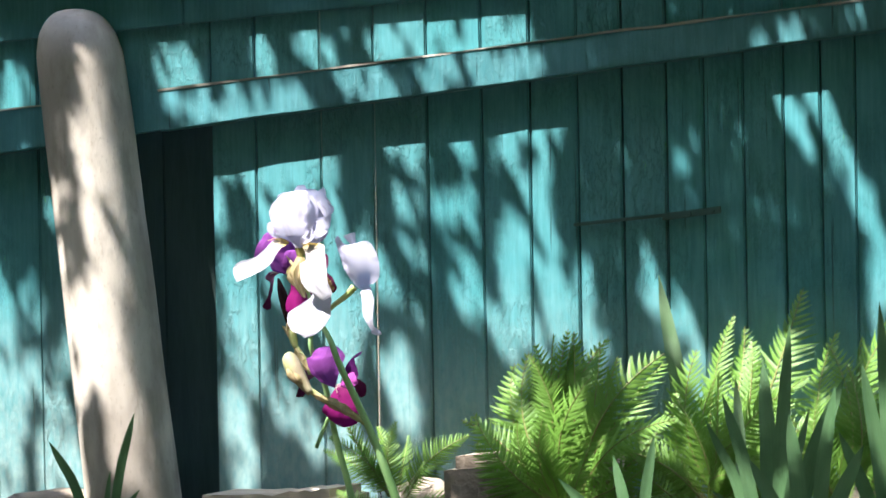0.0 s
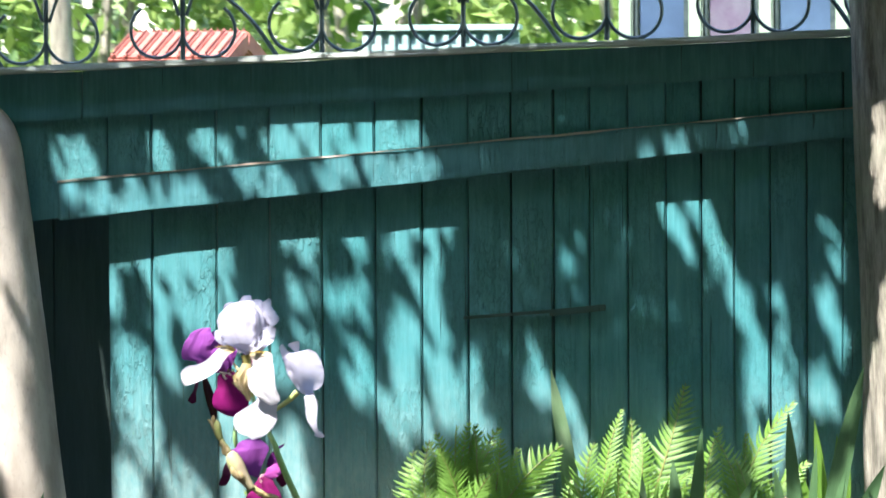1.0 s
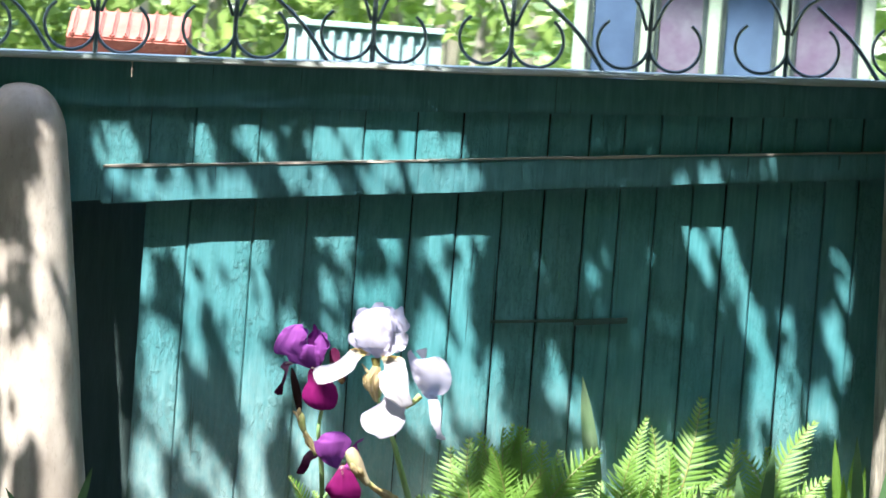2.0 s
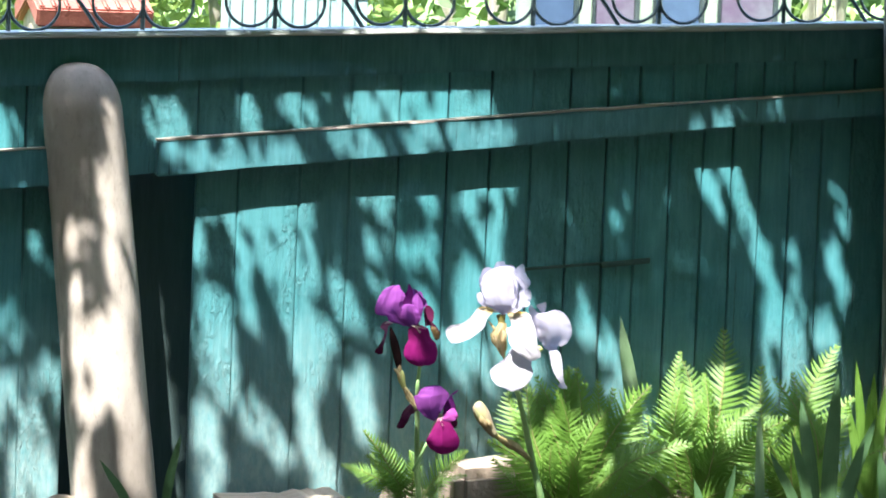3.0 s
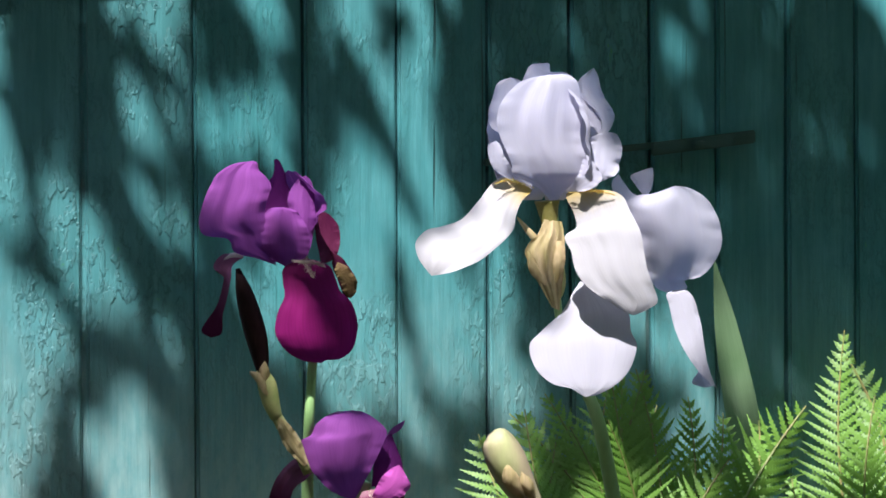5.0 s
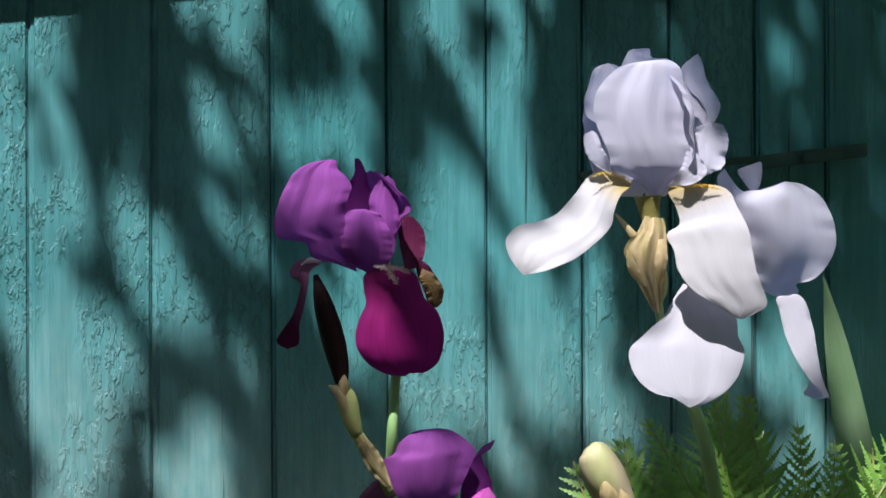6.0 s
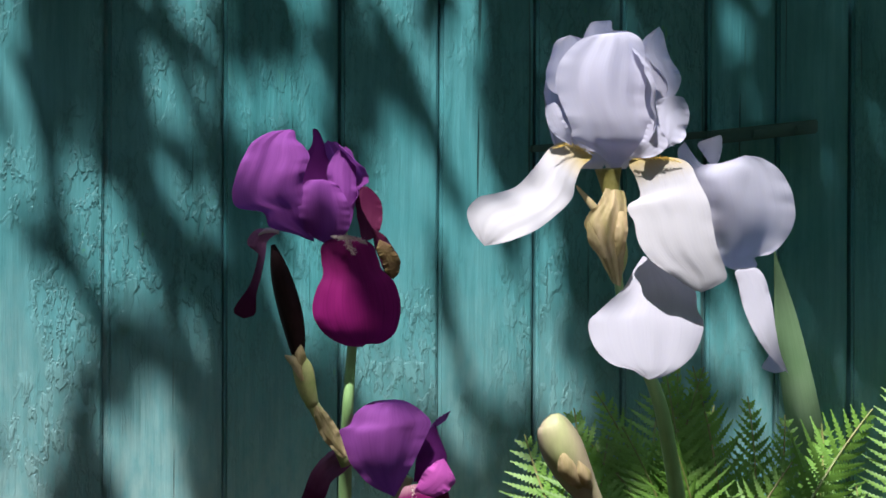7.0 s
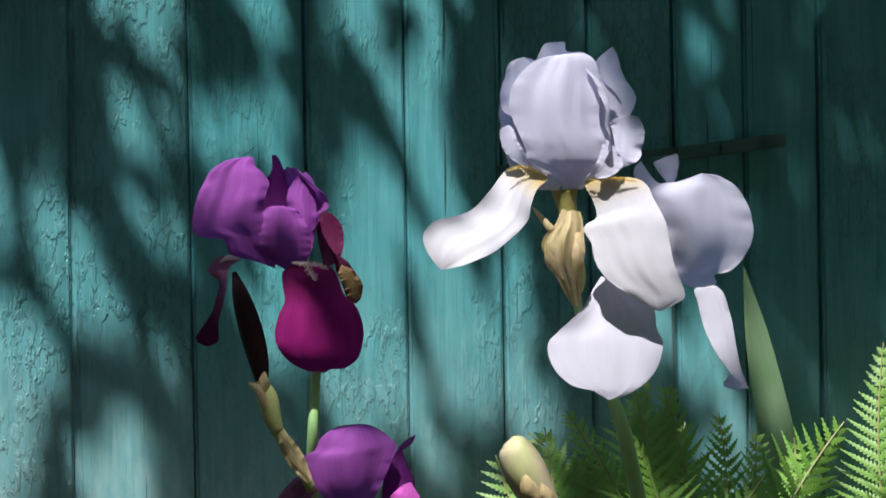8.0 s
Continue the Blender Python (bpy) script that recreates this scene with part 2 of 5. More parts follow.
FERN = leaf_paint("fern_green", (0.115, 0.255, 0.03), (0.185, 0.345, 0.06), 0.4, 0.5, 8.0)
FERN_STEM = plain("fern_stem", (0.16, 0.22, 0.05), (0.20, 0.16, 0.06), 60, 0.6)
LEAFY = leaf_paint("tree_leaf_green", (0.04, 0.10, 0.02), (0.06, 0.13, 0.025), 0.12)
HEDGE = leaf_paint("sunlit_shrub_green", (0.14, 0.25, 0.05), (0.28, 0.37, 0.11), 0.35)
HEDGE_DARK = leaf_paint("dark_shrub_green", (0.04, 0.10, 0.02), (0.09, 0.17, 0.04), 0.3)
ROOFTILE = plain("red_roof", (0.28, 0.085, 0.06), (0.36, 0.13, 0.095), 20, 0.8, 0.4, 0.004)
SHEDWALL = plain("pale_turquoise_sheet", (0.30, 0.48, 0.46), (0.44, 0.58, 0.55), 12, 0.5, 0.2, 0.002)
GRASS = plain("grass_ground", (0.12, 0.24, 0.04), (0.26, 0.32, 0.09), 6, 0.9, 1.0, 0.03)

nb = Nodes("tree_bark")
bv = nb.coords("Object", (1.0, 1.0, 0.16))
b1, b2 = nb.noise(bv, 55.0, 7.0, 0.7), nb.noise(nb.coords("Object"), 7.0, 3.0)
bc = nb.mix(nb.ramp(b1, 0.38, 0.66), (0.13, 0.12, 0.095), (0.41, 0.38, 0.31))
bc = nb.mix(nb.ramp(b2, 0.5, 0.7, 0.0, 0.5), bc, (0.28, 0.31, 0.22))
nb.colour(bc)
nb.rough(0.9)
nb.bump(b1, 0.9, 0.012)
BARK = nb.m


# ---- building helpers ----
def thing(name, label, category, m=None, group="", kind=""):
    ob = new(name)
    ob.empty_display_size = 0.05
    if m is not None:
        ob.matrix_world = m
    return tagged(ob, label, category, group, kind)


def mesh(name, bm, material, smooth=False):
    me = bpy.data.meshes.new(name)
    bm.to_mesh(me)
    bm.free()
    me.materials.append(material)
    if smooth:
        me.polygons.foreach_set("use_smooth", [True] * len(me.polygons))
    return me


def part(name, bm, material, parent, label="", smooth=False, m=None):
    me = bm if isinstance(bm, bpy.types.Mesh) else mesh(name, bm, material, smooth)
    ob = new(name, me)
    ob.parent = parent
    if m is not None:
        ob.matrix_basis = m
    return tagged(ob, label)


def lone(name, bm, material, label, category, kind="", group="", smooth=False, m=None):
    ob = new(name, mesh(name, bm, material, smooth))
    if m is not None:
        ob.matrix_world = m
    return tagged(ob, label, category, group, kind)


def slab(x0, x1, y0, y1, za, zb, bevel=0.002, rng=None, wobble=0.0, cuts=0):
    """A bar from x0 to x1 whose lower and upper edge run from za=(left, right) and zb=(left, right)."""
    bm = bmesh.new()
    vs = []
    n = cuts + 2
    for i in range(n):
        f = i / (n - 1)
        x = x0 + (x1 - x0) * f
        lo, hi = za[0] + (za[1] - za[0]) * f, zb[0] + (zb[1] - zb[0]) * f
        w = [(rng.uniform(-wobble, wobble) if rng else 0.0) for _ in range(4)]
        vs.append([bm.verts.new((x, y0 + w[2], lo + w[0])), bm.verts.new((x, y1, lo + w[0])), bm.verts.new((x, y1, hi + w[1])), bm.verts.new((x, y0 + w[3], hi + w[1]))])
    for a, b in zip(vs, vs[1:]):
        for k in range(4):
            bm.faces.new((a[k], b[k], b[(k + 1) % 4], a[(k + 1) % 4]))
    bm.faces.new(vs[0])
    bm.faces.new(reversed(vs[-1]))
    bmesh.ops.recalc_face_normals(bm, faces=bm.faces)
    if bevel:
        bmesh.ops.bevel(bm, geom=[e for e in bm.edges if e.calc_face_angle(0) > 0.5], offset=bevel, segments=2, affect="EDGES")
    return bm


def spline(pts, n):
    """Catmull-Rom through rows of numbers."""
    p = [np.array(q, float) for q in pts]
    p = [2 * p[0] - p[1]] + p + [2 * p[-1] - p[-2]]
    out = []
    for i in range(n):
        f = i / (n - 1) * (len(p) - 3)
        k = min(int(f), len(p) - 4)
        u = f - k
        a, b, c, d = p[k:k + 4]
        out.append(0.5 * (2 * b + (c - a) * u + (2 * a - 5 * b + 4 * c - d) * u * u + (3 * b - a - 3 * c + d) * u ** 3))
    return out


def tube(pts, n=16, sides=10, flat=1.0, ribs=0.0):
    """A stalk through rows of x, y, z, radius, closed at both ends."""
    bm = bmesh.new()
    rows = spline(pts, n)
    rings = []
    for i, r in enumerate(rows):
        a, b = rows[max(i - 1, 0)][:3], rows[min(i + 1, n - 1)][:3]
        t = Vector(b - a).normalized()
        s = t.cross(Vector((0, 1, 0.01))).normalized()
        q = s.cross(t)
        rings.append([bm.verts.new(Vector(r[:3]) + max(float(r[3]), 1e-4) * (1 + ribs * math.cos(6 * j * math.tau / sides)) * (s * math.cos(j * math.tau / sides) + q * flat * math.sin(j * math.tau / sides))) for j in range(sides)])
    for a, b in zip(rings, rings[1:]):
        for j in range(sides):
            bm.faces.new((a[j], a[(j + 1) % sides], b[(j + 1) % sides], b[j]))
    bm.faces.new(rings[0][::-1])
    bm.faces.new(rings[-1])
    bmesh.ops.recalc_face_normals(bm, faces=bm.faces)
    return bm


SLANT = 0.36          # the blooms' right side lies farther back


def petal(pts, cup=0.3, ruffle=0.06, waves=3.0, phase=0.0, roll=0.0, blunt=7.0, nu=34, nv=23, notch=0.0, crinkle=0.09):
    """A petal over rows of right, up, towards the viewer and half width, all in millimetres."""
    bm = bmesh.new()
    uvl = bm.loops.layers.uv.new("UVMap")
    rows = spline(pts, nu)
    grid = []
    for i, r in enumerate(rows):
        u = i / (nu - 1)
        a, b = rows[max(i - 1, 0)][:3], rows[min(i + 1, nu - 1)][:3]
        t = Vector((b - a)[[0, 1, 2]]).normalized()
        view = Vector((0, 0, 1))
        s = t.cross(view).normalized()
        s = Matrix.Rotation(radians(roll), 3, t) @ s
        nrm = s.cross(t).normalized()
        w = max(float(r[3]), 0.2) * (1 - u ** (2 * blunt)) ** 0.5 if i < nu - 1 else 0.4
        line = []
        for j in range(nv):
            v = 2 * j / (nv - 1) - 1
            wave = math.sin(waves * math.tau * u + phase + (1.7 if v > 0 else 0.0)) + 0.5 * math.sin(2.3 * waves * math.tau * u + 2 * phase)
            off = cup * w * (0.45 - v * v) + ruffle * w * wave * abs(v) ** 2.5 + 0.035 * w * math.exp(-(v / 0.1) ** 2)
            q3 = Vector((u * 3.2, v * 1.5 + 5 * phase, 3.1 * phase + waves))
            fine = crinkle * w * (noise.noise(q3) + 0.4 * noise.noise(q3 * 2.7)) * (0.35 + 0.65 * abs(v))
            p = Vector(r[:3]) + s * (w * v * (1 - 0.12 * abs(cup) * v * v)) + nrm * (off + fine) + t * (0.05 * w * math.sin(waves * 9 * v + phase) * u ** 4 - notch * w * math.exp(-(v / 0.25) ** 2) * u ** 6)
            line.append(bm.verts.new((p.x * 0.001, (SLANT * p.x - p.z) * 0.001, p.y * 0.001)))
        grid.append(line)
    for i in range(nu - 1):
        for j in range(nv - 1):
            f = bm.faces.new((grid[i][j], grid[i + 1][j], grid[i + 1][j + 1], grid[i][j + 1]))
            for l, (du, dv) in zip(f.loops, ((0, 0), (1, 0), (1, 1), (0, 1))):
                l[uvl].uv = ((i + du) / (nu - 1), (j + dv) / (nv - 1))
    return bm


def sheet(rows, cup=0.2, ruffle=0.05, waves=2.0, phase=0.0, crinkle=0.1, nu=36, nv=25, end=0.3, pleat=0.0, frill=0.035):
    """A petal spread between two free edges: rows of left edge, right edge (right, up) and the middle's reach towards the viewer, in millimetres."""
    bm = bmesh.new()
    uvl = bm.loops.layers.uv.new("UVMap")
    pts = spline(rows, nu)
    grid = []
    for i, r in enumerate(pts):
        u = i / (nu - 1)
        a, b = Vector((r[0], r[1], 0.0)), Vector((r[2], r[3], 0.0))
        w = (b - a).length / 2 + 0.3
        p0, p1 = pts[max(i - 1, 0)], pts[min(i + 1, nu - 1)]
        t = Vector((p1[0] + p1[2] - p0[0] - p0[2], p1[1] + p1[3] - p0[1] - p0[3], 0.0)).normalized()
        line = []
        for j in range(nv):
            v = 2 * j / (nv - 1) - 1
            e = abs(v)
            rim = 4.0 if v > 0 else -4.0
            wave = 2.2 * noise.noise(Vector((u * waves * 1.9, rim, 5.1 * phase))) + 0.9 * noise.noise(Vector((u * waves * 4.7, rim, 8.3 * phase)))
            q = Vector((u * 1.3 + phase, v * 2.2, 3.7 * phase + waves))
            off = float(r[4]) + cup * w * (0.4 - v * v) + ruffle * w * wave * e ** 2.5 + crinkle * w * (noise.noise(q) + 0.18 * noise.noise(q * 2.6)) + 0.03 * w * math.exp(-(v / 0.08) ** 2) + pleat * w * (math.sin(5.2 * v + phase + 1.4 * u) + 0.5 * math.sin(11.0 * v + 3 * phase - 2.2 * u)) * min(1.0, 0.3 + u)
            side = (b - a).normalized() * (frill * w * (2.4 * noise.noise(Vector((u * waves * 2.6, rim, 3.3 * phase))) + 1.0 * noise.noise(Vector((u * waves * 7.0, rim, phase)))) * v * e * e)
            tip = t * (end * w * (1 - v * v) * u ** 9 + 0.04 * w * math.sin(9 * v + 3 * phase) * u ** 5)
            p = a.lerp(b, (v + 1) / 2) + side + tip
            line.append(bm.verts.new((p.x * 0.001, (SLANT * p.x - off) * 0.001, p.y * 0.001)))
        grid.append(line)
    for i in range(nu - 1):
        for j in range(nv - 1):
            f = bm.faces.new((grid[i][j], grid[i + 1][j], grid[i + 1][j + 1], grid[i][j + 1]))
            for l, (du, dv) in zip(f.loops, ((0, 0), (1, 0), (1, 1), (0, 1))):
                l[uvl].uv = ((i + du) / (nu - 1), (j + dv) / (nv - 1))
    return bm


def edge(pts, n):
    """n even steps along a smooth line through points (right, up)."""
    fine = np.array(spline(pts, 12 * len(pts)))
    run = np.concatenate(([0.0], np.cumsum(np.hypot(*np.diff(fine, axis=0).T))))
    at = np.linspace(0.0, run[-1], n)
    return np.stack([np.interp(at, run, fine[:, 0]), np.interp(at, run, fine[:, 1])], 1)


def lobe(name, parent, material, left, right, reach, label="", cup=0.2, wave=1.0, freq=3.0, phase=0.0, fold=0.0, tilt=0.0, pleat=0.006, nu=56, nv=27):
    """A petal between its two edges, from the claw to the tip: points right, up; reach towards the viewer; all in millimetres."""
    bm = bmesh.new()
    uvl = bm.loops.layers.uv.new("UVMap")
    a, b, deep = edge(left, nu), edge(right, nu), spline([(d, 0.0) for d in reach], nu)
    grid = []
    for i in range(nu):
        u = i / (nu - 1)
        w = float(np.hypot(*(b[i] - a[i]))) / 2
        line = []
        for j in range(nv):
            v = 2 * j / (nv - 1) - 1
            rim = abs(v) ** 3 * min(1.0, w / 6)
            side = 6.0 if v > 0 else -6.0
            ripple = noise.noise(Vector((u * freq * 1.5, side, 5.1 * phase))) + 0.45 * noise.noise(Vector((u * freq * 3.7, side, 8.3 * phase))) + 0.13 * noise.noise(Vector((u * freq * 8.0, side, 2.3 * phase)))
            soft = noise.noise(Vector((u * 2.1 + phase, v * 1.6, 3.7 * phase))) + 0.5 * noise.noise(Vector((u * 4.6, v * 3.6, 2.9 * phase)))
            off = deep[i][0] + cup * w * (0.5 - v * v) + 2.6 * wave * ripple * rim + 0.045 * w * soft + tilt * w * v + pleat * w * math.sin(15.0 * v + 4 * phase + 0.9 * soft) * (0.4 + u)
            off += fold * w * math.sin(4.4 * v + 2.0 * phase + 1.3 * u) + 0.012 * w * math.exp(-(v / 0.09) ** 2) * (1 - u)
            p = a[i] + (b[i] - a[i]) * (v + 1) / 2 + (b[i] - a[i]) / max(2 * w, 0.2) * (0.55 * wave * ripple * rim * (1 if v > 0 else -1))
            line.append(bm.verts.new((p[0] * 0.001, (SLANT * p[0] - off) * 0.001, p[1] * 0.001)))
        grid.append(line)
    for i in range(nu - 1):
        for j in range(nv - 1):
            f = bm.faces.new((grid[i][j], grid[i + 1][j], grid[i + 1][j + 1], grid[i][j + 1]))
            for l, (du, dv) in zip(f.loops, ((0, 0), (1, 0), (1, 1), (0, 1))):
                l[uvl].uv = ((i + du) / (nu - 1), (j + dv) / (nv - 1))
    return part(name, bm, material, parent, label, smooth=True)


def mm_tube(pts, **k):
    return tube([(x * 0.001, (SLANT * x - d) * 0.001, y * 0.001, r * 0.001) for x, y, d, r in pts], **k)


def strap(pts, fold=0.25, nu=18, twist=0.0, nv=5):
    """A sword leaf over rows of x, y, z, half width, folded along its middle, with a pointed tip."""
    bm = bmesh.new()
    uvl = bm.loops.layers.uv.new("UVMap")
    rows = spline(pts, nu)
    grid = []
    for i, r in enumerate(rows):
        u = i / (nu - 1)
        a, b = rows[max(i - 1, 0)][:3], rows[min(i + 1, nu - 1)][:3]
        t = Vector(b - a).normalized()
        s = t.cross(Vector((0.25, 1, 0))).normalized()
        s = Matrix.Rotation(radians(twist) * (0.4 + 0.6 * u), 3, t) @ s
        nrm = s.cross(t)
        grid.append([bm.verts.new(Vector(r[:3]) + max(float(r[3]), 2e-4) * (s * float(v) + nrm * fold * (1 - abs(float(v))))) for v in np.linspace(-1, 1, nv)])
    for i in range(nu - 1):
        for j in range(nv - 1):
            f = bm.faces.new((grid[i][j], grid[i + 1][j], grid[i + 1][j + 1], grid[i][j + 1]))
            for l, (du, dv) in zip(f.loops, ((0, 0), (1, 0), (1, 1), (0, 1))):
                l[uvl].uv = ((i + du) / (nu - 1), (j + dv) / (nv - 1))
    return bm


def boulder(rx, ry, rz, seed, flat=0.0):
    bm = bmesh.new()
    bmesh.ops.create_icosphere(bm, subdivisions=3, radius=1.0)
    for v in bm.verts:
        k = 1 + 0.22 * noise.noise(v.co * 1.6 + Vector((seed, 0, 0))) + 0.07 * noise.noise(v.co * 5 + Vector((0, seed, 0)))
        p = v.co * k
        v.co = Vector((p.x * rx, p.y * ry, max(p.z, -0.55) * rz))
    return bm


DATUM = 0.62          # height of the middle of the fence panel over the soil

# ---- ground ----
def ground_sheet():
    bm = bmesh.new()
    xs = [-60, -20, -8, -4] + list(np.linspace(-2.5, 2.5, 34)) + [4, 8, 20, 60]
    ys = [-60, -20, -8, -5] + list(np.linspace(-3, 1.0, 30)) + [2, 4, 8, 20, 60]
    g = [[bm.verts.new((x, y, (0.025 * noise.noise(Vector((x * 4, y * 4, 0))) + 0.012 * noise.noise(Vector((x * 13, y * 13, 2))) if abs(x) < 3 and -3.2 < y < 1 else 0.0) + (0.012 * math.exp(-((y + 0.1) / 0.2) ** 2)))) for x in xs] for y in ys]
    for a, b in zip(g, g[1:]):
        for i in range(len(xs) - 1):
            bm.faces.new((a[i], a[i + 1], b[i + 1], b[i]))
    return bm

lone("ground", ground_sheet(), SOIL, "dark crumbly garden soil of the flower bed", "ground", "structure", smooth=True)

def lawn():
    bm = bmesh.new()
    vs = [bm.verts.new(p) for p in ((-50, 0.6, 0.06), (50, 0.6, 0.06), (50, 55, 0.06), (-50, 55, 0.06))]
    bm.faces.new(vs)
    return bm

lone("lawn", lawn(), GRASS, "rough sunlit grass behind the fence", "grass", "structure")

# ---- fence ----
def line_at(x, z0, slope):
    return DATUM + z0 + slope * x

X0, X1 = -1.75, 1.75
fence = thing("fence", "low turquoise painted board fence with rails and a grey cap", "fence")
rng = random.Random(3)
JOINTS = [-0.562, -0.482, -0.365, -0.270, -0.177, -0.082, 0.0, 0.081, 0.156, 0.230, 0.292, 0.358, 0.424, 0.484, 0.540, 0.601, 0.662, 0.724]
SKEWED = (-0.482, -0.365, -0.270)      # joints slanted to fit the camera's view, letting the light of the garden behind through
OUTER = [-0.80]
while OUTER[0] > X0:
    OUTER.insert(0, OUTER[0] - rng.uniform(0.078, 0.098))
while JOINTS[-1] < X1:
    JOINTS.append(JOINTS[-1] + rng.uniform(0.066, 0.092))

def plank(x0, x1, r):
    bm = slab(x0 + r.uniform(0.0008, 0.0015), x1 - r.uniform(0.0008, 0.0015), r.uniform(-0.0018, 0.0018), 0.02, (0.0, 0.0), (line_at(x0, 0.272, 0.045), line_at(x1, 0.272, 0.045)), 0.0022)
    lean = r.uniform(-0.0016, 0.0016)
    for v in bm.verts:
        v.co.x += lean * (v.co.z - DATUM) / 0.5 + 0.0006 * math.sin(9 * v.co.z + x0 * 50)
        if v.co.y > 0.01 and any(abs(v.co.x - j) < 0.009 for j in SKEWED):
            v.co.x -= 0.0095
    return bm

for a, b in list(zip(JOINTS, JOINTS[1:])) + list(zip(OUTER, OUTER[1:])):
    part("plank", plank(a, b, rng), PAINT, fence)
part("upper_board", slab(-0.80, -0.5632, 0.0, 0.02, (line_at(-0.80, 0.085, 0.103), line_at(-0.5632, 0.09, 0.103)), (line_at(-0.80, 0.272, 0.045), line_at(-0.5632, 0.272, 0.045)), 0.002), PAINT, fence, "short board above the rail")
# the shade beside the post is put into these boards' colour
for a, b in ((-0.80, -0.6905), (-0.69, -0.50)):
    part("inner_plank", slab(a, b, 0.085, 0.105, (0.0, 0.0), (line_at(a, 0.272, 0.045), line_at(b, 0.272, 0.045)), 0.002), SHADED_BOARD, fence, "board set back beside the post, its shade put into a dark colour")
# unseen boards added so that no light shows through the joints
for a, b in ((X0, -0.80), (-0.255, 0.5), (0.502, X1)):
    part("light_stop_board", slab(a, b, 0.0225, 0.034, (0.0, 0.0), (line_at(a, 0.25, 0.045), line_at(b, 0.25, 0.045)), 0.001), LIGHT_STOP, fence, "unseen dark backing added to stop light through the joints")
for a, b in ((X0, -0.79), (-0.642, X1)):
    part("rail", slab(a, b, -0.035, -0.0025, (line_at(a, 0.083, 0.103), line_at(b, 0.083, 0.103)), (line_at(a, 0.141, 0.090), line_at(b, 0.141, 0.090)), 0.003, rng, 0.0016, 26), PAINT_RAIL, fence, "painted cross rail with a bare weathered upper edge")
    part("worn_edge", slab(a, b, -0.0345, -0.003, (line_at(a, 0.1415, 0.090), line_at(b, 0.1415, 0.090)), (line_at(a, 0.1445, 0.090), line_at(b, 0.1445, 0.090)), 0.0, rng, 0.0012, 40), BARE, fence, "bare worn wood along the rail")
SPLIT = -0.603
for a, b in ((X0, SPLIT - 0.0005), (SPLIT + 0.0005, X1)):
    part("top_board", slab(a, b, -0.012, -0.0025, (line_at(a, 0.2275, 0.056), line_at(b, 0.2275, 0.056)), (line_at(a, 0.299, 0.038), line_at(b, 0.299, 0.038)), 0.002, rng, 0.0008, 12), PAINT_RAIL, fence)
part("cap", slab(X0, X1, -0.049, 0.05, (line_at(X0, 0.2995, 0.038), line_at(X1, 0.2995, 0.038)), (line_at(X0, 0.3115, 0.038), line_at(X1, 0.3115, 0.038)), 0.003, rng, 0.0012, 30), CAP, fence, "weathered grey-green capping board")

# thin hasp screwed across the boards
def strip(a, b, h, y0, y1, bevel=0.0012):
    return slab(a[0], b[0], y0, y1, (DATUM + a[1] - h, DATUM + b[1] - h), (DATUM + a[1] + h, DATUM + b[1] + h), bevel)

hasp = thing("hasp", "thin painted-over iron hasp fixed across the fence boards", "hasp")
part("bar", strip((0.074, -0.147), (0.316, -0.1265), 0.0028, -0.0085, -0.0022), HASP_PAINT, hasp)
part("plate", strip((0.225, -0.137), (0.322, -0.1265), 0.0056, -0.0125, -0.0088), HASP_PAINT, hasp)
for x in (0.262, 0.30):
    part("staple", strip((x, -0.1375 + (x - 0.225) * 0.1), (x + 0.012, -0.1363 + (x - 0.225) * 0.1), 0.0032, -0.0165, -0.0128, 0.001), HASP_PAINT, hasp)

# ---- iron grille on the cap ----
def rod(pts, r):
    return tube([(x, y, z, r) for x, y, z in pts], n=max(8, 3 * len(pts)), sides=6)

def scroll(x, z, side, r):
    """A C of flat iron beside a bar."""
    pts = []
    for i in range(13):
        a = math.pi * (0.0 + 1.30 * i / 12)
        pts.append((x + side * (r - r * math.cos(a)), 0.0, z + r * 1.05 - r * math.sin(a)))
    return pts

grille = thing("iron_grille", "dark wrought iron grille of scrolls on the fence cap", "railing")
gz = 0.3115
for i in range(-7, 8):
    x = 0.075 + 0.249 * i
    z = line_at(x, gz, 0.038)
    part("bar", rod([(x, 0.0, z), (x, 0.0, z + 0.2), (x, 0.0, z + 0.42)], 0.0045), IRON, grille)
    for side in (-1, 1):
        part("scroll", rod(scroll(x, z + 0.001, side, 0.047), 0.0032), IRON, grille)
        part("scroll", rod([(x + side * 0.006, 0.0, z + 0.075), (x + side * 0.03, 0.0, z + 0.13), (x + side * 0.085, 0.0, z + 0.17), (x + side * 0.12, 0.0, z + 0.25)], 0.0032), IRON, grille)
    if i % 2 == 0:
        part("diagonal", rod([(x + 0.17, 0.0, z + 0.004), (x + 0.12, 0.0, z + 0.07), (x + 0.05, 0.0, z + 0.13)], 0.004), IRON, grille)
part("top_bar", rod([(X0, 0.0, line_at(X0, gz + 0.42, 0.038)), (0, 0.0, line_at(0, gz + 0.42, 0.038)), (X1, 0.0, line_at(X1, gz + 0.42, 0.038))], 0.008), IRON, grille)

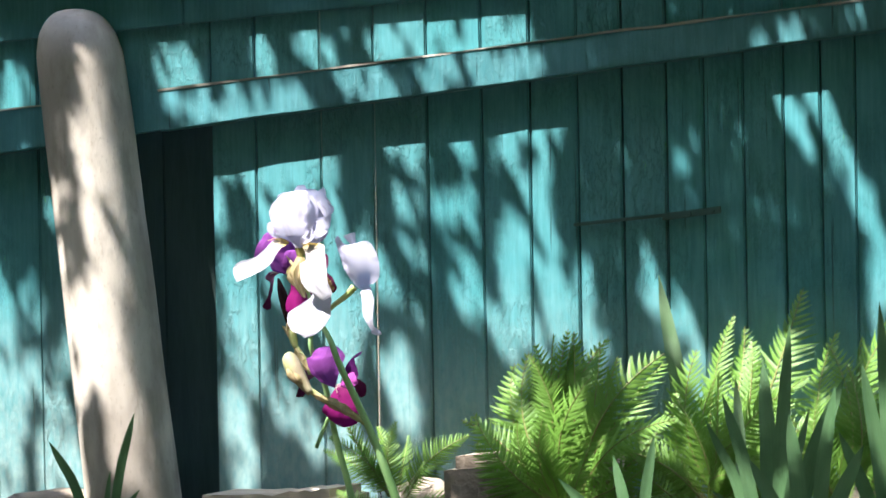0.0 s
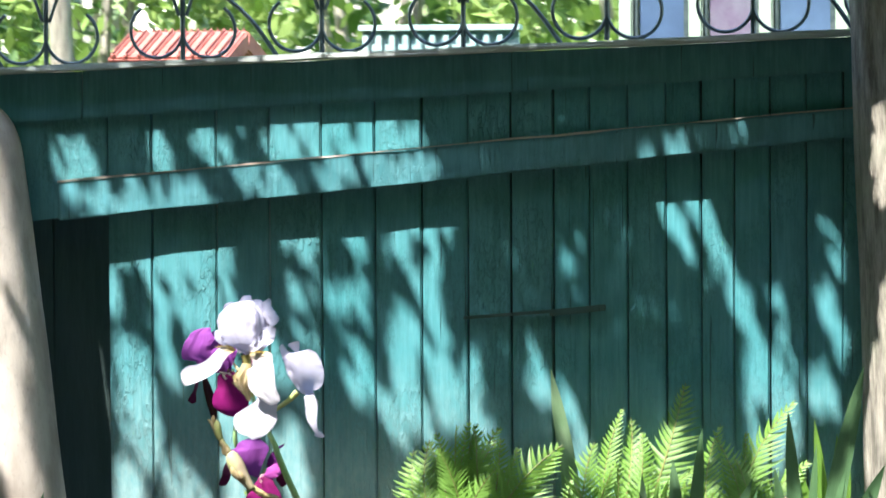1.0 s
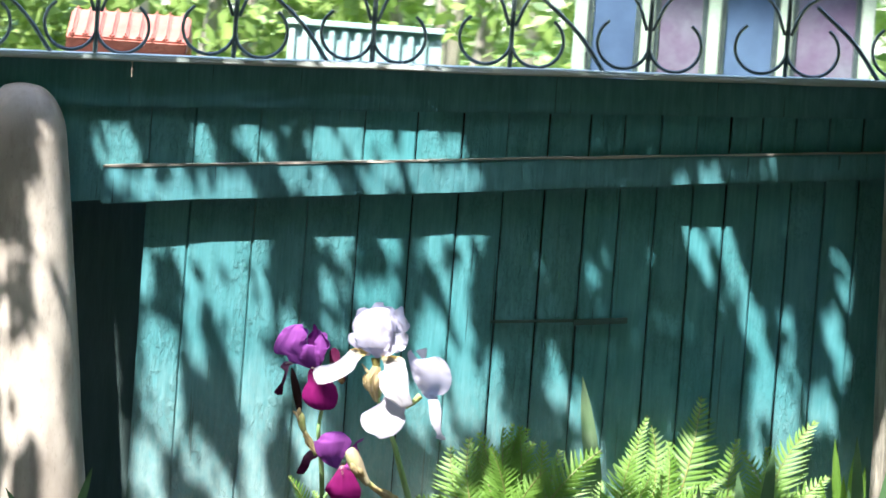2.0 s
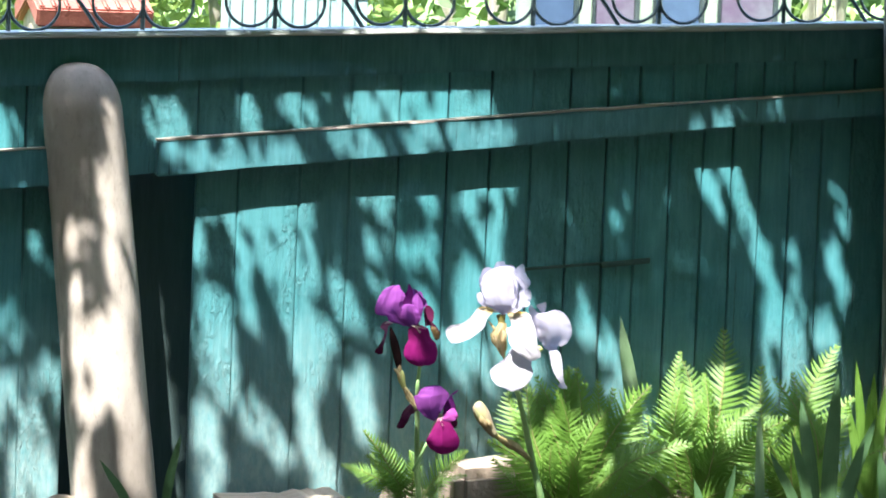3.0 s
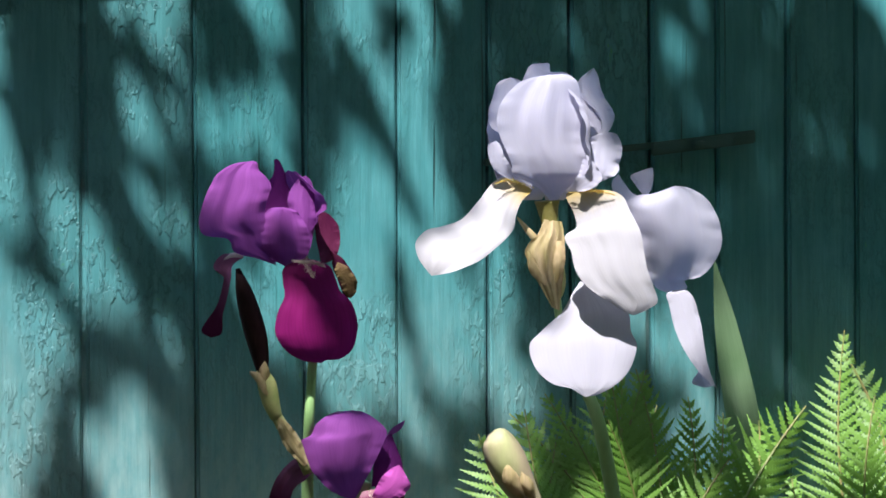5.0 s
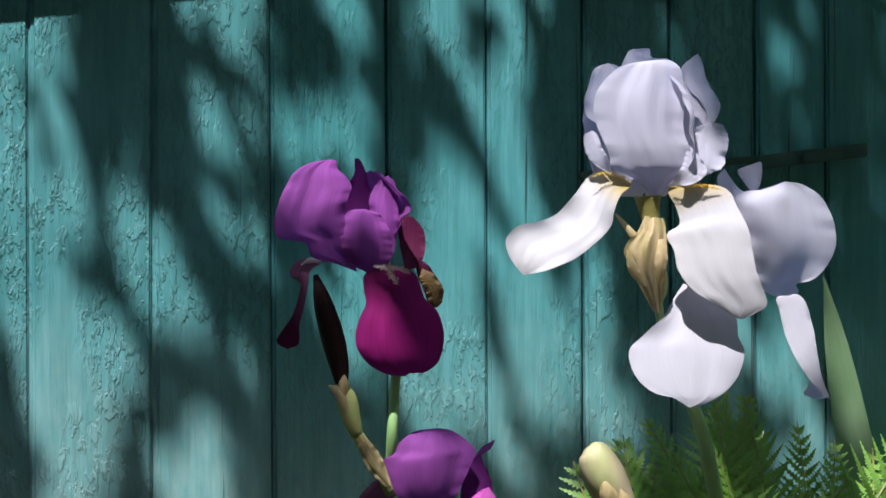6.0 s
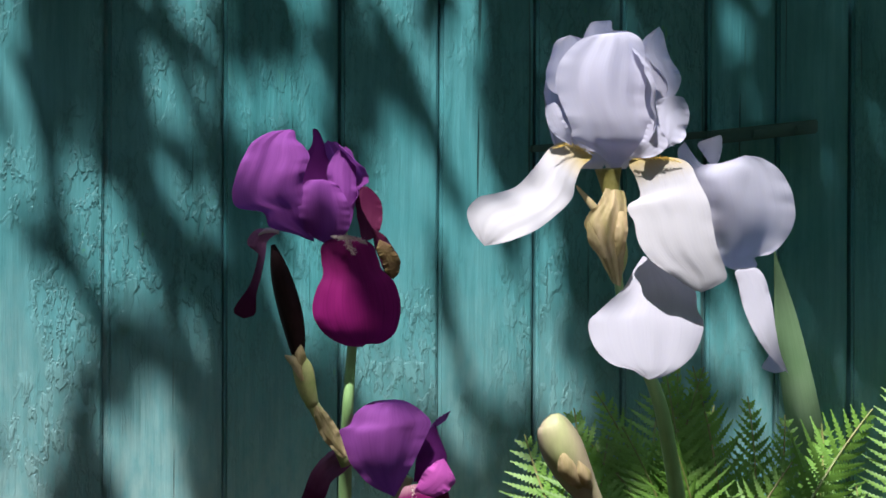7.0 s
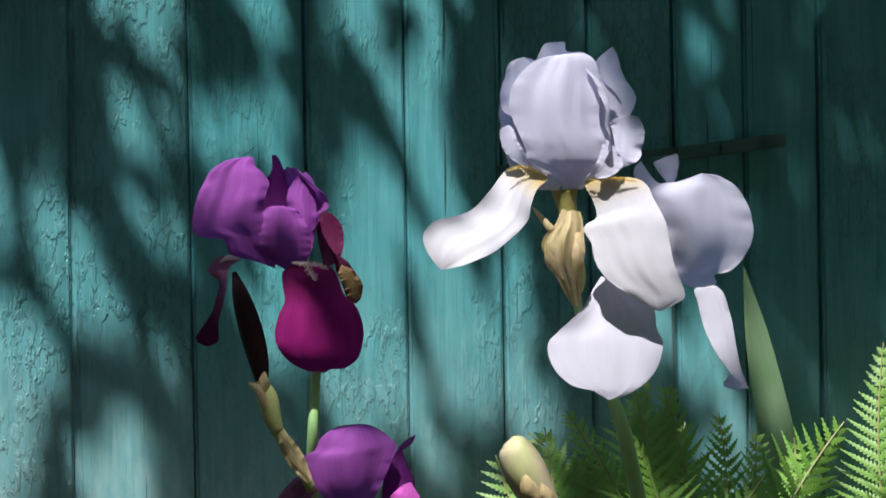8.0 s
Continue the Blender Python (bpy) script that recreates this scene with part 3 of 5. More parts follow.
# ---- round-headed post ----
def post_mesh():
    bm = bmesh.new()
    sides, rings = 40, []
    prof = [(0.0, 0.086), (0.2, 0.084), (0.45, 0.082), (0.62, 0.081), (0.72, 0.080), (0.765, 0.0785), (0.795, 0.072), (0.815, 0.062), (0.828, 0.051), (0.838, 0.037), (0.843, 0.020), (0.845, 0.003)]
    for z, r in spline(prof, 60):
        ring = []
        for j in range(sides):
            a = j * math.tau / sides
            k = r * (1 + 0.02 * noise.noise(Vector((math.cos(a) * 2, math.sin(a) * 2, z * 6))) + 0.008 * noise.noise(Vector((math.cos(a) * 9, math.sin(a) * 9, z * 25))))
            ring.append(bm.verts.new((0.93 * k * math.cos(a) + 0.008 - 0.112 * (z - 0.1), min(k * math.sin(a) * 0.95, (0.028 if z < 0.78 else 0.02)), z)))
        rings.append(ring)
    for a, b in zip(rings, rings[1:]):
        for j in range(sides):
            bm.faces.new((a[j], a[(j + 1) % sides], b[(j + 1) % sides], b[j]))
    bm.faces.new(rings[-1])
    return bm

lone("fence_post", post_mesh(), CONCRETE, "pale weathered round-headed post leaning before the fence", "post", smooth=True, m=pose(-0.718, -0.03, 0.0))

# ---- tree ----
tree = thing("tree", "old tree with furrowed grey bark and an unseen leafy crown added overhead", "tree")

def trunk_mesh():
    bm = bmesh.new()
    sides, rings = 56, []
    for i in range(60):
        z = 3.4 * (i / 59) ** 1.2
        r = 0.2 + 0.02 * math.exp(-z * 6) - 0.008 * z
        cx, cy = 0.994 - 0.055 * z, -0.107 - 0.02 * max(0.0, z - 1.0)
        ring = []
        for j in range(sides):
            a = j * math.tau / sides
            d = Vector((math.cos(a), math.sin(a), 0))
            k = r * (1 + 0.05 * noise.noise(Vector((d.x * 2, d.y * 2, z * 1.5))) + 0.028 * noise.noise(Vector((d.x * 11, d.y * 11, z * 2.2))))
            ring.append(bm.verts.new((cx + k * d.x, cy + (0.52 if z < 1.0 else min(0.9, 0.52 + 0.3 * (z - 1.0))) * k * d.y, z)))
        rings.append(ring)
    for a, b in zip(rings, rings[1:]):
        for j in range(sides):
            bm.faces.new((a[j], a[(j + 1) % sides], b[(j + 1) % sides], b[j]))
    bm.faces.new(rings[-1])
    return bm

part("trunk", trunk_mesh(), BARK, tree, smooth=True)
for pts in ([(0.83, -0.16, 3.2, 0.11), (0.9, -0.7, 4.0, 0.08), (0.2, -0.9, 4.6, 0.05), (-0.9, -1.1, 5.0, 0.02)], [(0.83, -0.16, 3.2, 0.10), (1.2, -1.2, 3.8, 0.06), (0.6, -2.2, 4.2, 0.03)], [(0.83, -0.16, 3.3, 0.10), (1.5, 0.0, 4.2, 0.06), (1.7, 0.3, 5.0, 0.02)]):
    part("limb", tube(pts, 20, 10), BARK, tree, smooth=True)

# openings, placed to fit the camera's view, in the unseen crown through which the sun reaches the fence: a stretch on
# the fence (x, z to x, z) and its half width
OPEN_LEFT = [(-0.93, 0.09, -0.92, 0.06, 0.02), (-0.902, -0.252, -0.907, -0.284, 0.0145), (-0.829, -0.346, -0.799, -0.393, 0.0105), (-0.885, -0.415, -0.847, -0.562, 0.0357), (-0.985, -0.206, -0.961, -0.311, 0.0228), (-0.959, -0.394, -0.975, -0.562, 0.0438), (-0.862, -0.106, -0.856, -0.121, 0.0041)]
OPEN_PANEL = [(-0.559, -0.075, -0.552, -0.149, 0.0011), (-0.476, -0.076, -0.347, -0.204, 0.0109), (-0.449, -0.065, -0.365, -0.057, 0.0034), (-0.395, -0.072, -0.384, -0.157, 0.0023), (-0.474, -0.121, -0.449, -0.243, 0.0044), (-0.39, -0.221, -0.339, -0.284, 0.0078), (-0.339, -0.284, -0.324, -0.364, 0.0132), (-0.292, -0.166, -0.271, -0.209, 0.0067), (-0.527, -0.243, -0.504, -0.36, 0.028), (-0.532, -0.413, -0.516, -0.562, 0.0152), (-0.448, -0.423, -0.38, -0.498, 0.011), (-0.23, -0.369, -0.218, -0.455, 0.0134), (-0.34, -0.412, -0.331, -0.477, 0.0089), (-0.302, -0.546, -0.296, -0.568, 0.0199)]
OPEN_NEAR = [(-0.353, -0.037, -0.356, -0.075, 0.011), (-0.367, -0.1, -0.352, -0.151, 0.0058), (-0.347, -0.159, -0.348, -0.193, 0.0154), (-0.359, -0.205, -0.341, -0.241, 0.0058), (-0.197, -0.027, -0.187, -0.05, 0.005), (-0.223, -0.095, -0.195, -0.142, 0.0041), (-0.158, -0.109, -0.103, -0.113, 0.0079), (-0.211, -0.181, -0.199, -0.194, 0.0023), (-0.286, -0.218, -0.238, -0.266, 0.003), (-0.314, -0.265, -0.287, -0.293, 0.0073), (-0.357, -0.293, -0.34, -0.378, 0.0098), (-0.263, -0.367, -0.236, -0.381, 0.0031)]
OPEN_CENTRE = [(-0.11, -0.021, -0.103, -0.038, 0.0005), (-0.04, -0.025, -0.003, -0.083, 0.0065), (0.018, -0.017, 0.02, -0.138, 0.0028), (-0.041, -0.138, -0.009, -0.181, 0.0065), (-0.03, -0.221, -0.014, -0.317, 0.0112), (0.02, -0.155, 0.041, -0.195, 0.0033), (0.084, -0.226, 0.093, -0.323, 0.0049), (0.016, -0.348, 0.023, -0.357, 0.0076), (0.102, -0.359, 0.107, -0.363, 0.0031), (0.248, -0.059, 0.249, -0.066, 0.0005), (-0.07, -0.294, -0.056, -0.325, 0.0045), (0.031, -0.256, 0.045, -0.274, 0.001)]
OPEN_RIGHT = [(-0.119, -0.218, -0.104, -0.270, 0.012), (-0.036, -0.16, -0.026, -0.33, 0.016), (0.03, -0.235, 0.05, -0.31, 0.014), (0.09, -0.285, 0.11, -0.33, 0.007), (0.419, 0.052, 0.463, -0.021, 0.004), (0.476, 0.061, 0.515, -0.036, 0.0063), (0.517, -0.047, 0.594, -0.21, 0.0087), (0.612, -0.1, 0.626, -0.21, 0.0005), (0.599, -0.248, 0.609, -0.331, 0.0353), (0.709, -0, 0.717, -0.055, 0.0005), (0.685, -0.088, 0.73, -0.198, 0.0042), (0.681, -0.259, 0.693, -0.275, 0.0147), (0.188, -0.214, 0.21, -0.268, 0.009), (0.244, -0.279, 0.257, -0.322, 0.007)]
OPEN_RAIL = [(-0.614, 0.121, -0.587, 0.109, 0.02), (-0.463, 0.15, -0.445, 0.116, 0.01), (-0.378, 0.161, -0.342, 0.123, 0.01), (-0.247, 0.157, -0.06, 0.171, 0.017), (-0.21, 0.136, -0.017, 0.154, 0.014), (-0.576, -0.006, -0.546, -0.03, 0.0085), (-0.522, -0.009, -0.509, -0.038, 0.0076), (-0.471, -0.007, -0.462, -0.027, 0.0093), (-0.428, -0.019, -0.375, -0.021, 0.0076), (-0.269, 0.023, -0.211, -0.001, 0.011), (-0.125, 0.029, -0.104, 0.019, 0.0136), (-0.047, 0.032, 0.042, 0.025, 0.0102), (0.569, 0.103, 0.572, 0.097, 0.003)]
OPEN_POST = [(-0.677, -0.057, -0.665, -0.124, 0.0028), (-0.668, -0.191, -0.646, -0.304, 0.0145), (-0.748, -0.29, -0.71, -0.331, 0.0042), (-0.655, -0.335, -0.638, -0.428, 0.0106), (-0.737, -0.409, -0.712, -0.554, 0.0132), (-0.663, -0.512, -0.651, -0.574, 0.0326), (-0.616, -0.616, -0.602, -0.772, 0.0174), (-0.729, -0.679, -0.707, -0.793, 0.0152), (-0.687, -0.574, -0.676, -0.605, 0.0268)]
OPEN_TRUNK = [(0.906, -0.563, 0.993, -0.493, 0.0127), (0.894, -0.682, 0.996, -0.593, 0.011), (0.88, -0.752, 0.934, -0.707, 0.0162), (0.938, -0.205, 0.964, -0.314, 0.0074), (1.081, -0.462, 1.108, -0.582, 0.0292)]
# over the plants: openings above the pale iris, the violet iris and the ferns
OPEN_PLANTS = [(0.300, -1.49, 0.312, -1.54, 0.034), (0.275, -1.574, 0.242, -1.618, 0.02), (0.385, -1.555, 0.415, -1.568, 0.022), (0.345, -1.60, 0.372, -1.664, 0.02), (0.312, -1.675, 0.345, -1.705, 0.02), (0.405, -1.615, 0.418, -1.655, 0.009), (0.260, -1.704, 0.284, -1.717, 0.016), (0.357, -1.722, 0.37, -1.77, 0.009), (-0.002, -1.032, 0.055, -1.046, 0.022), (0.040, -1.143, 0.05, -1.172, 0.011), (0.07, -1.232, 0.115, -1.245, 0.024), (0.112, -1.295, 0.112, -1.307, 0.011), (-0.1, -0.75, 0.1, -0.80, 0.06), (0.42, -0.55, 0.55, -0.62, 0.045), (0.40, -0.72, 0.60, -0.82, 0.052), (0.22, -0.93, 0.30, -1.0, 0.05), (0.275, -0.38, 0.30, -0.43, 0.014), (0.32, -0.45, 0.34, -0.52, 0.012), (0.75, -0.6, 0.78, -0.75, 0.05)]
OPEN_TOP = np.array(OPEN_RAIL)
OPEN_TOP[:, [0, 2]] *= np.where(OPEN_TOP[:, [0, 2]] < 0, 1.03, 1.015)
OPENINGS = np.concatenate((np.array(OPEN_LEFT + OPEN_NEAR + OPEN_CENTRE + OPEN_PANEL + OPEN_RIGHT + OPEN_POST + OPEN_TRUNK + OPEN_PLANTS), OPEN_TOP))

def crown_mesh():
    """Unseen leaves hung a few metres up towards the sun to cast the dapples, thick but for the openings."""
    r = np.random.RandomState(5)
    gx, gz = np.meshgrid(np.arange(-1.6, 1.7, 0.0100), np.arange(-2.1, 0.42, 0.021))
    x = (gx + r.uniform(-0.006, 0.006, gx.shape)).ravel()
    z = (gz + r.uniform(-0.012, 0.012, gz.shape)).ravel()
    keep = np.ones(len(x), bool)
    stray = r.uniform(0, 1, len(x)) < 0.045
    for x0, z0, x1, z1, w in OPENINGS:
        dx, dz = x1 - x0, z1 - z0
        f = np.clip(((x - x0) * dx + (z - z0) * dz) / max(dx * dx + dz * dz, 1e-9), 0, 1)
        d = np.hypot((x - x0 - f * dx), (z - z0 - f * dz) * 0.62)
        keep &= (d > w + np.where(z > -0.6, 0.0132, 0.0115)) | (stray & (z > -0.6))
    known = (x > -0.97) & (x < 0.76) & (z > -0.58)
    free = np.array([noise.noise(Vector((a * 7, b * 4.5, 1.3))) + 0.5 * noise.noise(Vector((a * 17, b * 9, 7.3))) for a, b in zip(x, z)])
    bloom = ((x > 0.08) & (x < 0.36) & (z < -0.7) & (z > -0.9)) | (x > -0.06) & (x < 0.48) & (z < -0.95) & (z > -1.85)
    keep &= known | bloom | (free < 0.22) | ((x > -0.95) & (x < -0.35) & (z > -1.0))
    x, z = x[keep], z[keep]
    n = len(x)
    s = (2.05 - DATUM - z) / 0.877 + r.uniform(0.0, 0.4, n)
    c = np.stack([x, np.zeros(n), z + DATUM], 1) - s[:, None] * np.array(SUN)[None]
    v, f, uv = [], [], []
    side = np.array(SUN.cross(Vector((0, 0, 1))).normalized())
    up = np.array(Vector(side).cross(SUN).normalized())
    ang, size, tilt = r.uniform(0, math.tau, n), r.uniform(0.008, 0.0125, n), r.uniform(-0.5, 0.5, n)
    for i in range(n):
        a = side * math.cos(ang[i]) + up * math.sin(ang[i])
        b = -side * math.sin(ang[i]) + up * math.cos(ang[i])
        b = b * math.cos(tilt[i]) + np.array(SUN) * math.sin(tilt[i])
        k = len(v)
        for p, q in ((-1.25, 0), (-0.3, 0.75), (0.6, 0.6), (1.45, 0), (0.6, -0.6), (-0.3, -0.75)):
            v.append(c[i] + size[i] * (a * p + b * q))
        f.append(tuple(range(k, k + 6)))
    me = bpy.data.meshes.new("crown")
    me.from_pydata([tuple(p) for p in v], [], f)
    me.materials.append(LEAFY)
    me.update()
    return me

def sky_blocking_crown(seed):
    """Unseen leaf clusters added to block the sky, round the sun's way to the bed."""
    r = np.random.RandomState(seed)
    v, f = [], []
    while len(v) < 4 * 14000:
        p = np.array((r.uniform(-5.5, 5.0), r.uniform(-6.5, -1.3), r.uniform(3.3, 4.3)))
        fx, fz = p[0] - 0.72 * p[1], p[2] + 2.25 * p[1] - DATUM
        if -2.3 < fx < 2.3 and -2.3 < fz < 1.0 or p[1] > -3.4 and not (-2.3 < fx < 2.3 and -4.2 < fz < -2.3):
            continue
        for i in range(60):
            c = p + r.normal(size=3) * (0.28, 0.28, 0.14)
            a = r.normal(size=3); a /= np.linalg.norm(a)
            b = np.cross(a, r.normal(size=3)); b /= np.linalg.norm(b)
            k = len(v)
            v += [tuple(c + 0.055 * (a * x + b * y)) for x, y in ((-1.2, 0), (0, 0.6), (1.3, 0), (0, -0.6))]
            f.append((k, k + 1, k + 2, k + 3))
    me = bpy.data.meshes.new("upper_crown")
    me.from_pydata(v, [], f)
    me.materials.append(LEAFY)
    me.update()
    return me

def shading_leaf_mesh(seed):
    """Leaves of an added, unseen bough that shades the fence's upper right, clear of the openings."""
    r = np.random.RandomState(seed)
    v, f = [], []
    for i in range(13000):
        c = np.array((r.uniform(0.1, 0.85), r.uniform(-0.7, -0.16), r.uniform(1.22, 1.75)))
        if c[2] < 1.3 + 0.12 * math.sin(5 * c[0]) or r.uniform() > min(1.0, max(0.0, 1.7 * (c[0] - 0.12))):
            continue
        x, z = c[0] - 0.72 * c[1], c[2] - DATUM + 2.25 * c[1]
        o = OPENINGS
        dx, dz = o[:, 2] - o[:, 0], o[:, 3] - o[:, 1]
        g = np.clip(((x - o[:, 0]) * dx + (z - o[:, 1]) * dz) / np.maximum(dx * dx + dz * dz, 1e-9), 0, 1)
        if np.any(np.hypot(x - o[:, 0] - g * dx, (z - o[:, 1] - g * dz) * 0.62) < o[:, 4] + 0.05):
            continue
        a = r.normal(size=3) * (1, 1, 0.5); a /= np.linalg.norm(a)
        b = np.cross(a, r.normal(size=3) + (0, 0, 1.5)); b /= np.linalg.norm(b)
        k, s = len(v), r.uniform(0.018, 0.03)
        v += [tuple(c + s * (a * p + b * q)) for p, q in ((-1.25, 0), (-0.3, 0.7), (0.6, 0.55), (1.5, 0), (0.6, -0.55), (-0.3, -0.7))]
        f.append(tuple(range(k, k + 6)))
    me = bpy.data.meshes.new("shading_bough_leaves")
    me.from_pydata(v, [], f)
    me.materials.append(LEAFY)
    me.update()
    return me

# unseen bough, added to keep skylight off the fence's upper right
bough = part("shading_bough", tube([(0.93, -0.20, 1.3, 0.035), (0.93, -0.24, 1.66, 0.028), (0.6, -0.26, 1.78, 0.018), (0.0, -0.24, 1.74, 0.008)], 20, 8), BARK, tree, smooth=True)
tagged(part("bough_leaves", shading_leaf_mesh(4), None, bough, "unseen dense leaves added to darken the fence's upper right"), kind="stuff")
# added out of view to dim the skylight on the fence
tagged(part("upper_crown", sky_blocking_crown(8), None, tree, "unseen dense leaves added overhead to block skylight"), kind="stuff")
# out-of-view leaves that shape the sunlight into dapples
crown = part("crown", crown_mesh(), None, tree, "unseen dense small green leaves hung to cast the dapples, with sunlit openings")
tagged(crown, kind="stuff")

# ---- pale iris ----
def blade(name, parent, material, rows, label="", turn=None, back=0.0, **shape):
    """One petal of a bloom; turn = (degrees, right, back) swings it about an upright through the bloom; back = millimetres set back."""
    m = Matrix.Translation((0.0, back * 0.001, 0.0))
    if turn:
        c = Vector((turn[1] * 0.001, turn[2] * 0.001, 0.0))
        m = Matrix.Translation(c) @ Matrix.Rotation(radians(turn[0]), 4, "Z") @ Matrix.Translation(-c)
    return part(name, sheet(rows, **shape), material, parent, label, smooth=True, m=m)

def beard(parent, material, pts, label, hairs=90, reach=2.2, seed=1):
    """Short hairs standing along a line of right, up, towards the viewer (millimetres)."""
    r = random.Random(seed)
    bm = bmesh.new()
    line = spline(pts, 40)
    for i in range(hairs):
        k = r.randrange(40)
        f = 1 - abs(2 * k / 39 - 1) ** 2
        p = Vector(line[k]) + Vector((r.gauss(0, 1), r.gauss(0, 0.45), r.gauss(0, 0.3))) * (0.5 + 0.7 * f)
        d = Vector((r.gauss(0, 0.5), r.gauss(0.5, 0.5), 1.0)).normalized() * reach * r.uniform(0.5, 1.1) * (0.5 + 0.5 * f)
        s = Vector((r.uniform(-1, 1), r.uniform(-1, 1), 0.2)).normalized() * 0.28
        q = d.cross(s).normalized() * 0.28
        ring = [p + s, p - 0.5 * s + q, p - 0.5 * s - q, p + d]
        v = [bm.verts.new((w.x * 0.001, (SLANT * w.x - w.z) * 0.001, w.y * 0.001)) for w in ring]
        for a, b in ((0, 1), (1, 2), (2, 0)):
            bm.faces.new((v[a], v[b], v[3]))
    return part("beard", bm, material, parent, label)

FACE = -21.5          # the way the blooms face, degrees about the upright

pale = thing("pale_iris", "tall pale lilac and white bearded iris in full bloom", "flower", pose(-0.129, -0.61, 0.431, 0, 0, FACE) @ Matrix.Scale(1.089, 4))
part("stalk", mm_tube([(-1.6, 10.0, 0.0, 3.4), (0.6, -9.7, 0.0, 2.9), (1.6, -48.3, -6.0, 2.6), (9.7, -80.5, -14.0, 2.9), (23.8, -109.8, -16.0, 3.9), (32.0, -140.3, -20.0, 4.5), (48.5, -224.3, -50.0, 5.1), (62.0, -285.2, -64.0, 5.8), (80.0, -379.8, -83.0, 6.4), (90.0, -460.0, -92.0, 6.6)], n=40), STALK, pale, smooth=True)
bloom = part("bloom", mm_tube([(-5.0, 18.0, 0.0, 8.0), (-4.5, 12.0, 0.0, 6.4), (-3.5, 4.0, 0.0, 5.2), (-3.0, -6.0, 0.0, 4.6)], n=12), OLIVE, pale, "upper bloom on its olive tube", smooth=True)
lobe("standard", bloom, WHITE, [(-3.9, 45.6), (-18.5, 65.2), (-20.4, 86.3), (-17.2, 98.2), (-14.2, 102.4), (-7.9, 103.1)], [(-3.9, 45.6), (13.1, 68.1), (14.2, 89.3), (9, 97.2), (-1.7, 97.9), (-2.9, 103.1), (-7.9, 103.1)], [-6, -10, -11, -10, -8], cup=0.0225, wave=1.2, phase=1.0)
lobe("standard", bloom, WHITE, [(-16.8, 29.5), (-31.8, 56.3), (-40.1, 63.9), (-41.6, 72.6), (-38.5, 82.2), (-35.1, 91.2), (-27.5, 94.4)], [(-16.8, 29.5), (-16.2, 62), (-17.1, 83), (-20.9, 91.8), (-27.5, 94.4)], [2, -2, -4, -3, -2], cup=0.09, wave=1.4, phase=2.3)
lobe("standard", bloom, WHITE, [(-1.0, 13.0), (-5.5, 21.0), (-14.0, 28.0), (-26.5, 34.5), (-27.5, 40.0), (-30.0, 47.0), (-34.1, 56.1), (-36.5, 66.7), (-34.3, 77.7), (-27.6, 86.7), (-18.6, 93.1), (-3, 95.9)], [(-1.0, 13.0), (3.5, 21.0), (11.0, 28.0), (22.0, 33.5), (21.5, 39.0), (18.5, 46.0), (15.6, 56.7), (16.2, 71.4), (15.8, 84.4), (13.2, 92.3), (7, 96.2), (-3, 95.9)], [2, 8, 14, 17, 16, 14, 11, 8, 4], cup=0.1, pleat=0.011, wave=0.9, freq=5, phase=3.1, fold=0.05, nu=64, nv=37)
lobe("standard", bloom, WHITE, [(-25.7, 29.7), (-37.7, 37), (-41.8, 45.5), (-42, 52.6), (-37, 55.4)], [(-25.7, 29.7), (-28.5, 39.5), (-32.6, 47), (-33.8, 52.2), (-37, 55.4)], [10, 14, 13, 9], cup=-0.158, wave=0.9, phase=4.0)
lobe("standard", bloom, WHITE, [(28.7, 57.5), (20.5, 67.4), (15.6, 74.6), (14.8, 84.4), (15.9, 92.3), (21.4, 98.1), (25.1, 100.4)], [(28.7, 57.5), (35.2, 62), (38.7, 70.5), (33.8, 79.1), (29.2, 87.6), (28, 95.8), (25.1, 100.4)], [-2, -5, -6, -6, -5], cup=0.09, wave=1.6, phase=5.2)
lobe("standard", bloom, WHITE, [(25.8, 28.1), (22, 36.7), (18.8, 46.5), (22.6, 56.3), (31.5, 60.7)], [(25.8, 28.1), (38.1, 34.7), (41.3, 43.2), (41.5, 52.7), (38.5, 59), (31.5, 60.7)], [12, 13, 9, 4, 2], cup=-0.099, wave=1.8, freq=4, phase=6.4)
lobe("standard", bloom, WHITE, [(5.6, 23.2), (13.2, 33.5), (16.7, 42.6), (19.4, 46.5)], [(5.6, 23.2), (20.7, 24.9), (28.6, 31.9), (25.4, 39.2), (19.4, 46.5)], [16, 20, 18, 14], cup=-0.0675, wave=1.4, freq=3, phase=7.7)
lobe("fall", bloom, WHITE_FALL, [(-20.1, 27.3), (-28.6, 32.7), (-38.5, 30.3), (-48.5, 17.9), (-58.4, 7.5), (-70.1, 3.3), (-80.5, 1), (-87, -6.2), (-85.9, -14.5), (-82.2, -21), (-77.5, -26.6)], [(-20.1, 27.3), (-14.6, 24.6), (-21.6, 18), (-25.4, 9), (-27.2, 0.6), (-35.9, -8.9), (-47.8, -17.3), (-61.6, -22.9), (-70.7, -25.5), (-77.5, -26.6)], [3, 9, 15, 20, 24, 26, 25], tilt=0.5, cup=0.072, wave=0.7, freq=2, phase=0.4, nu=54, nv=31)
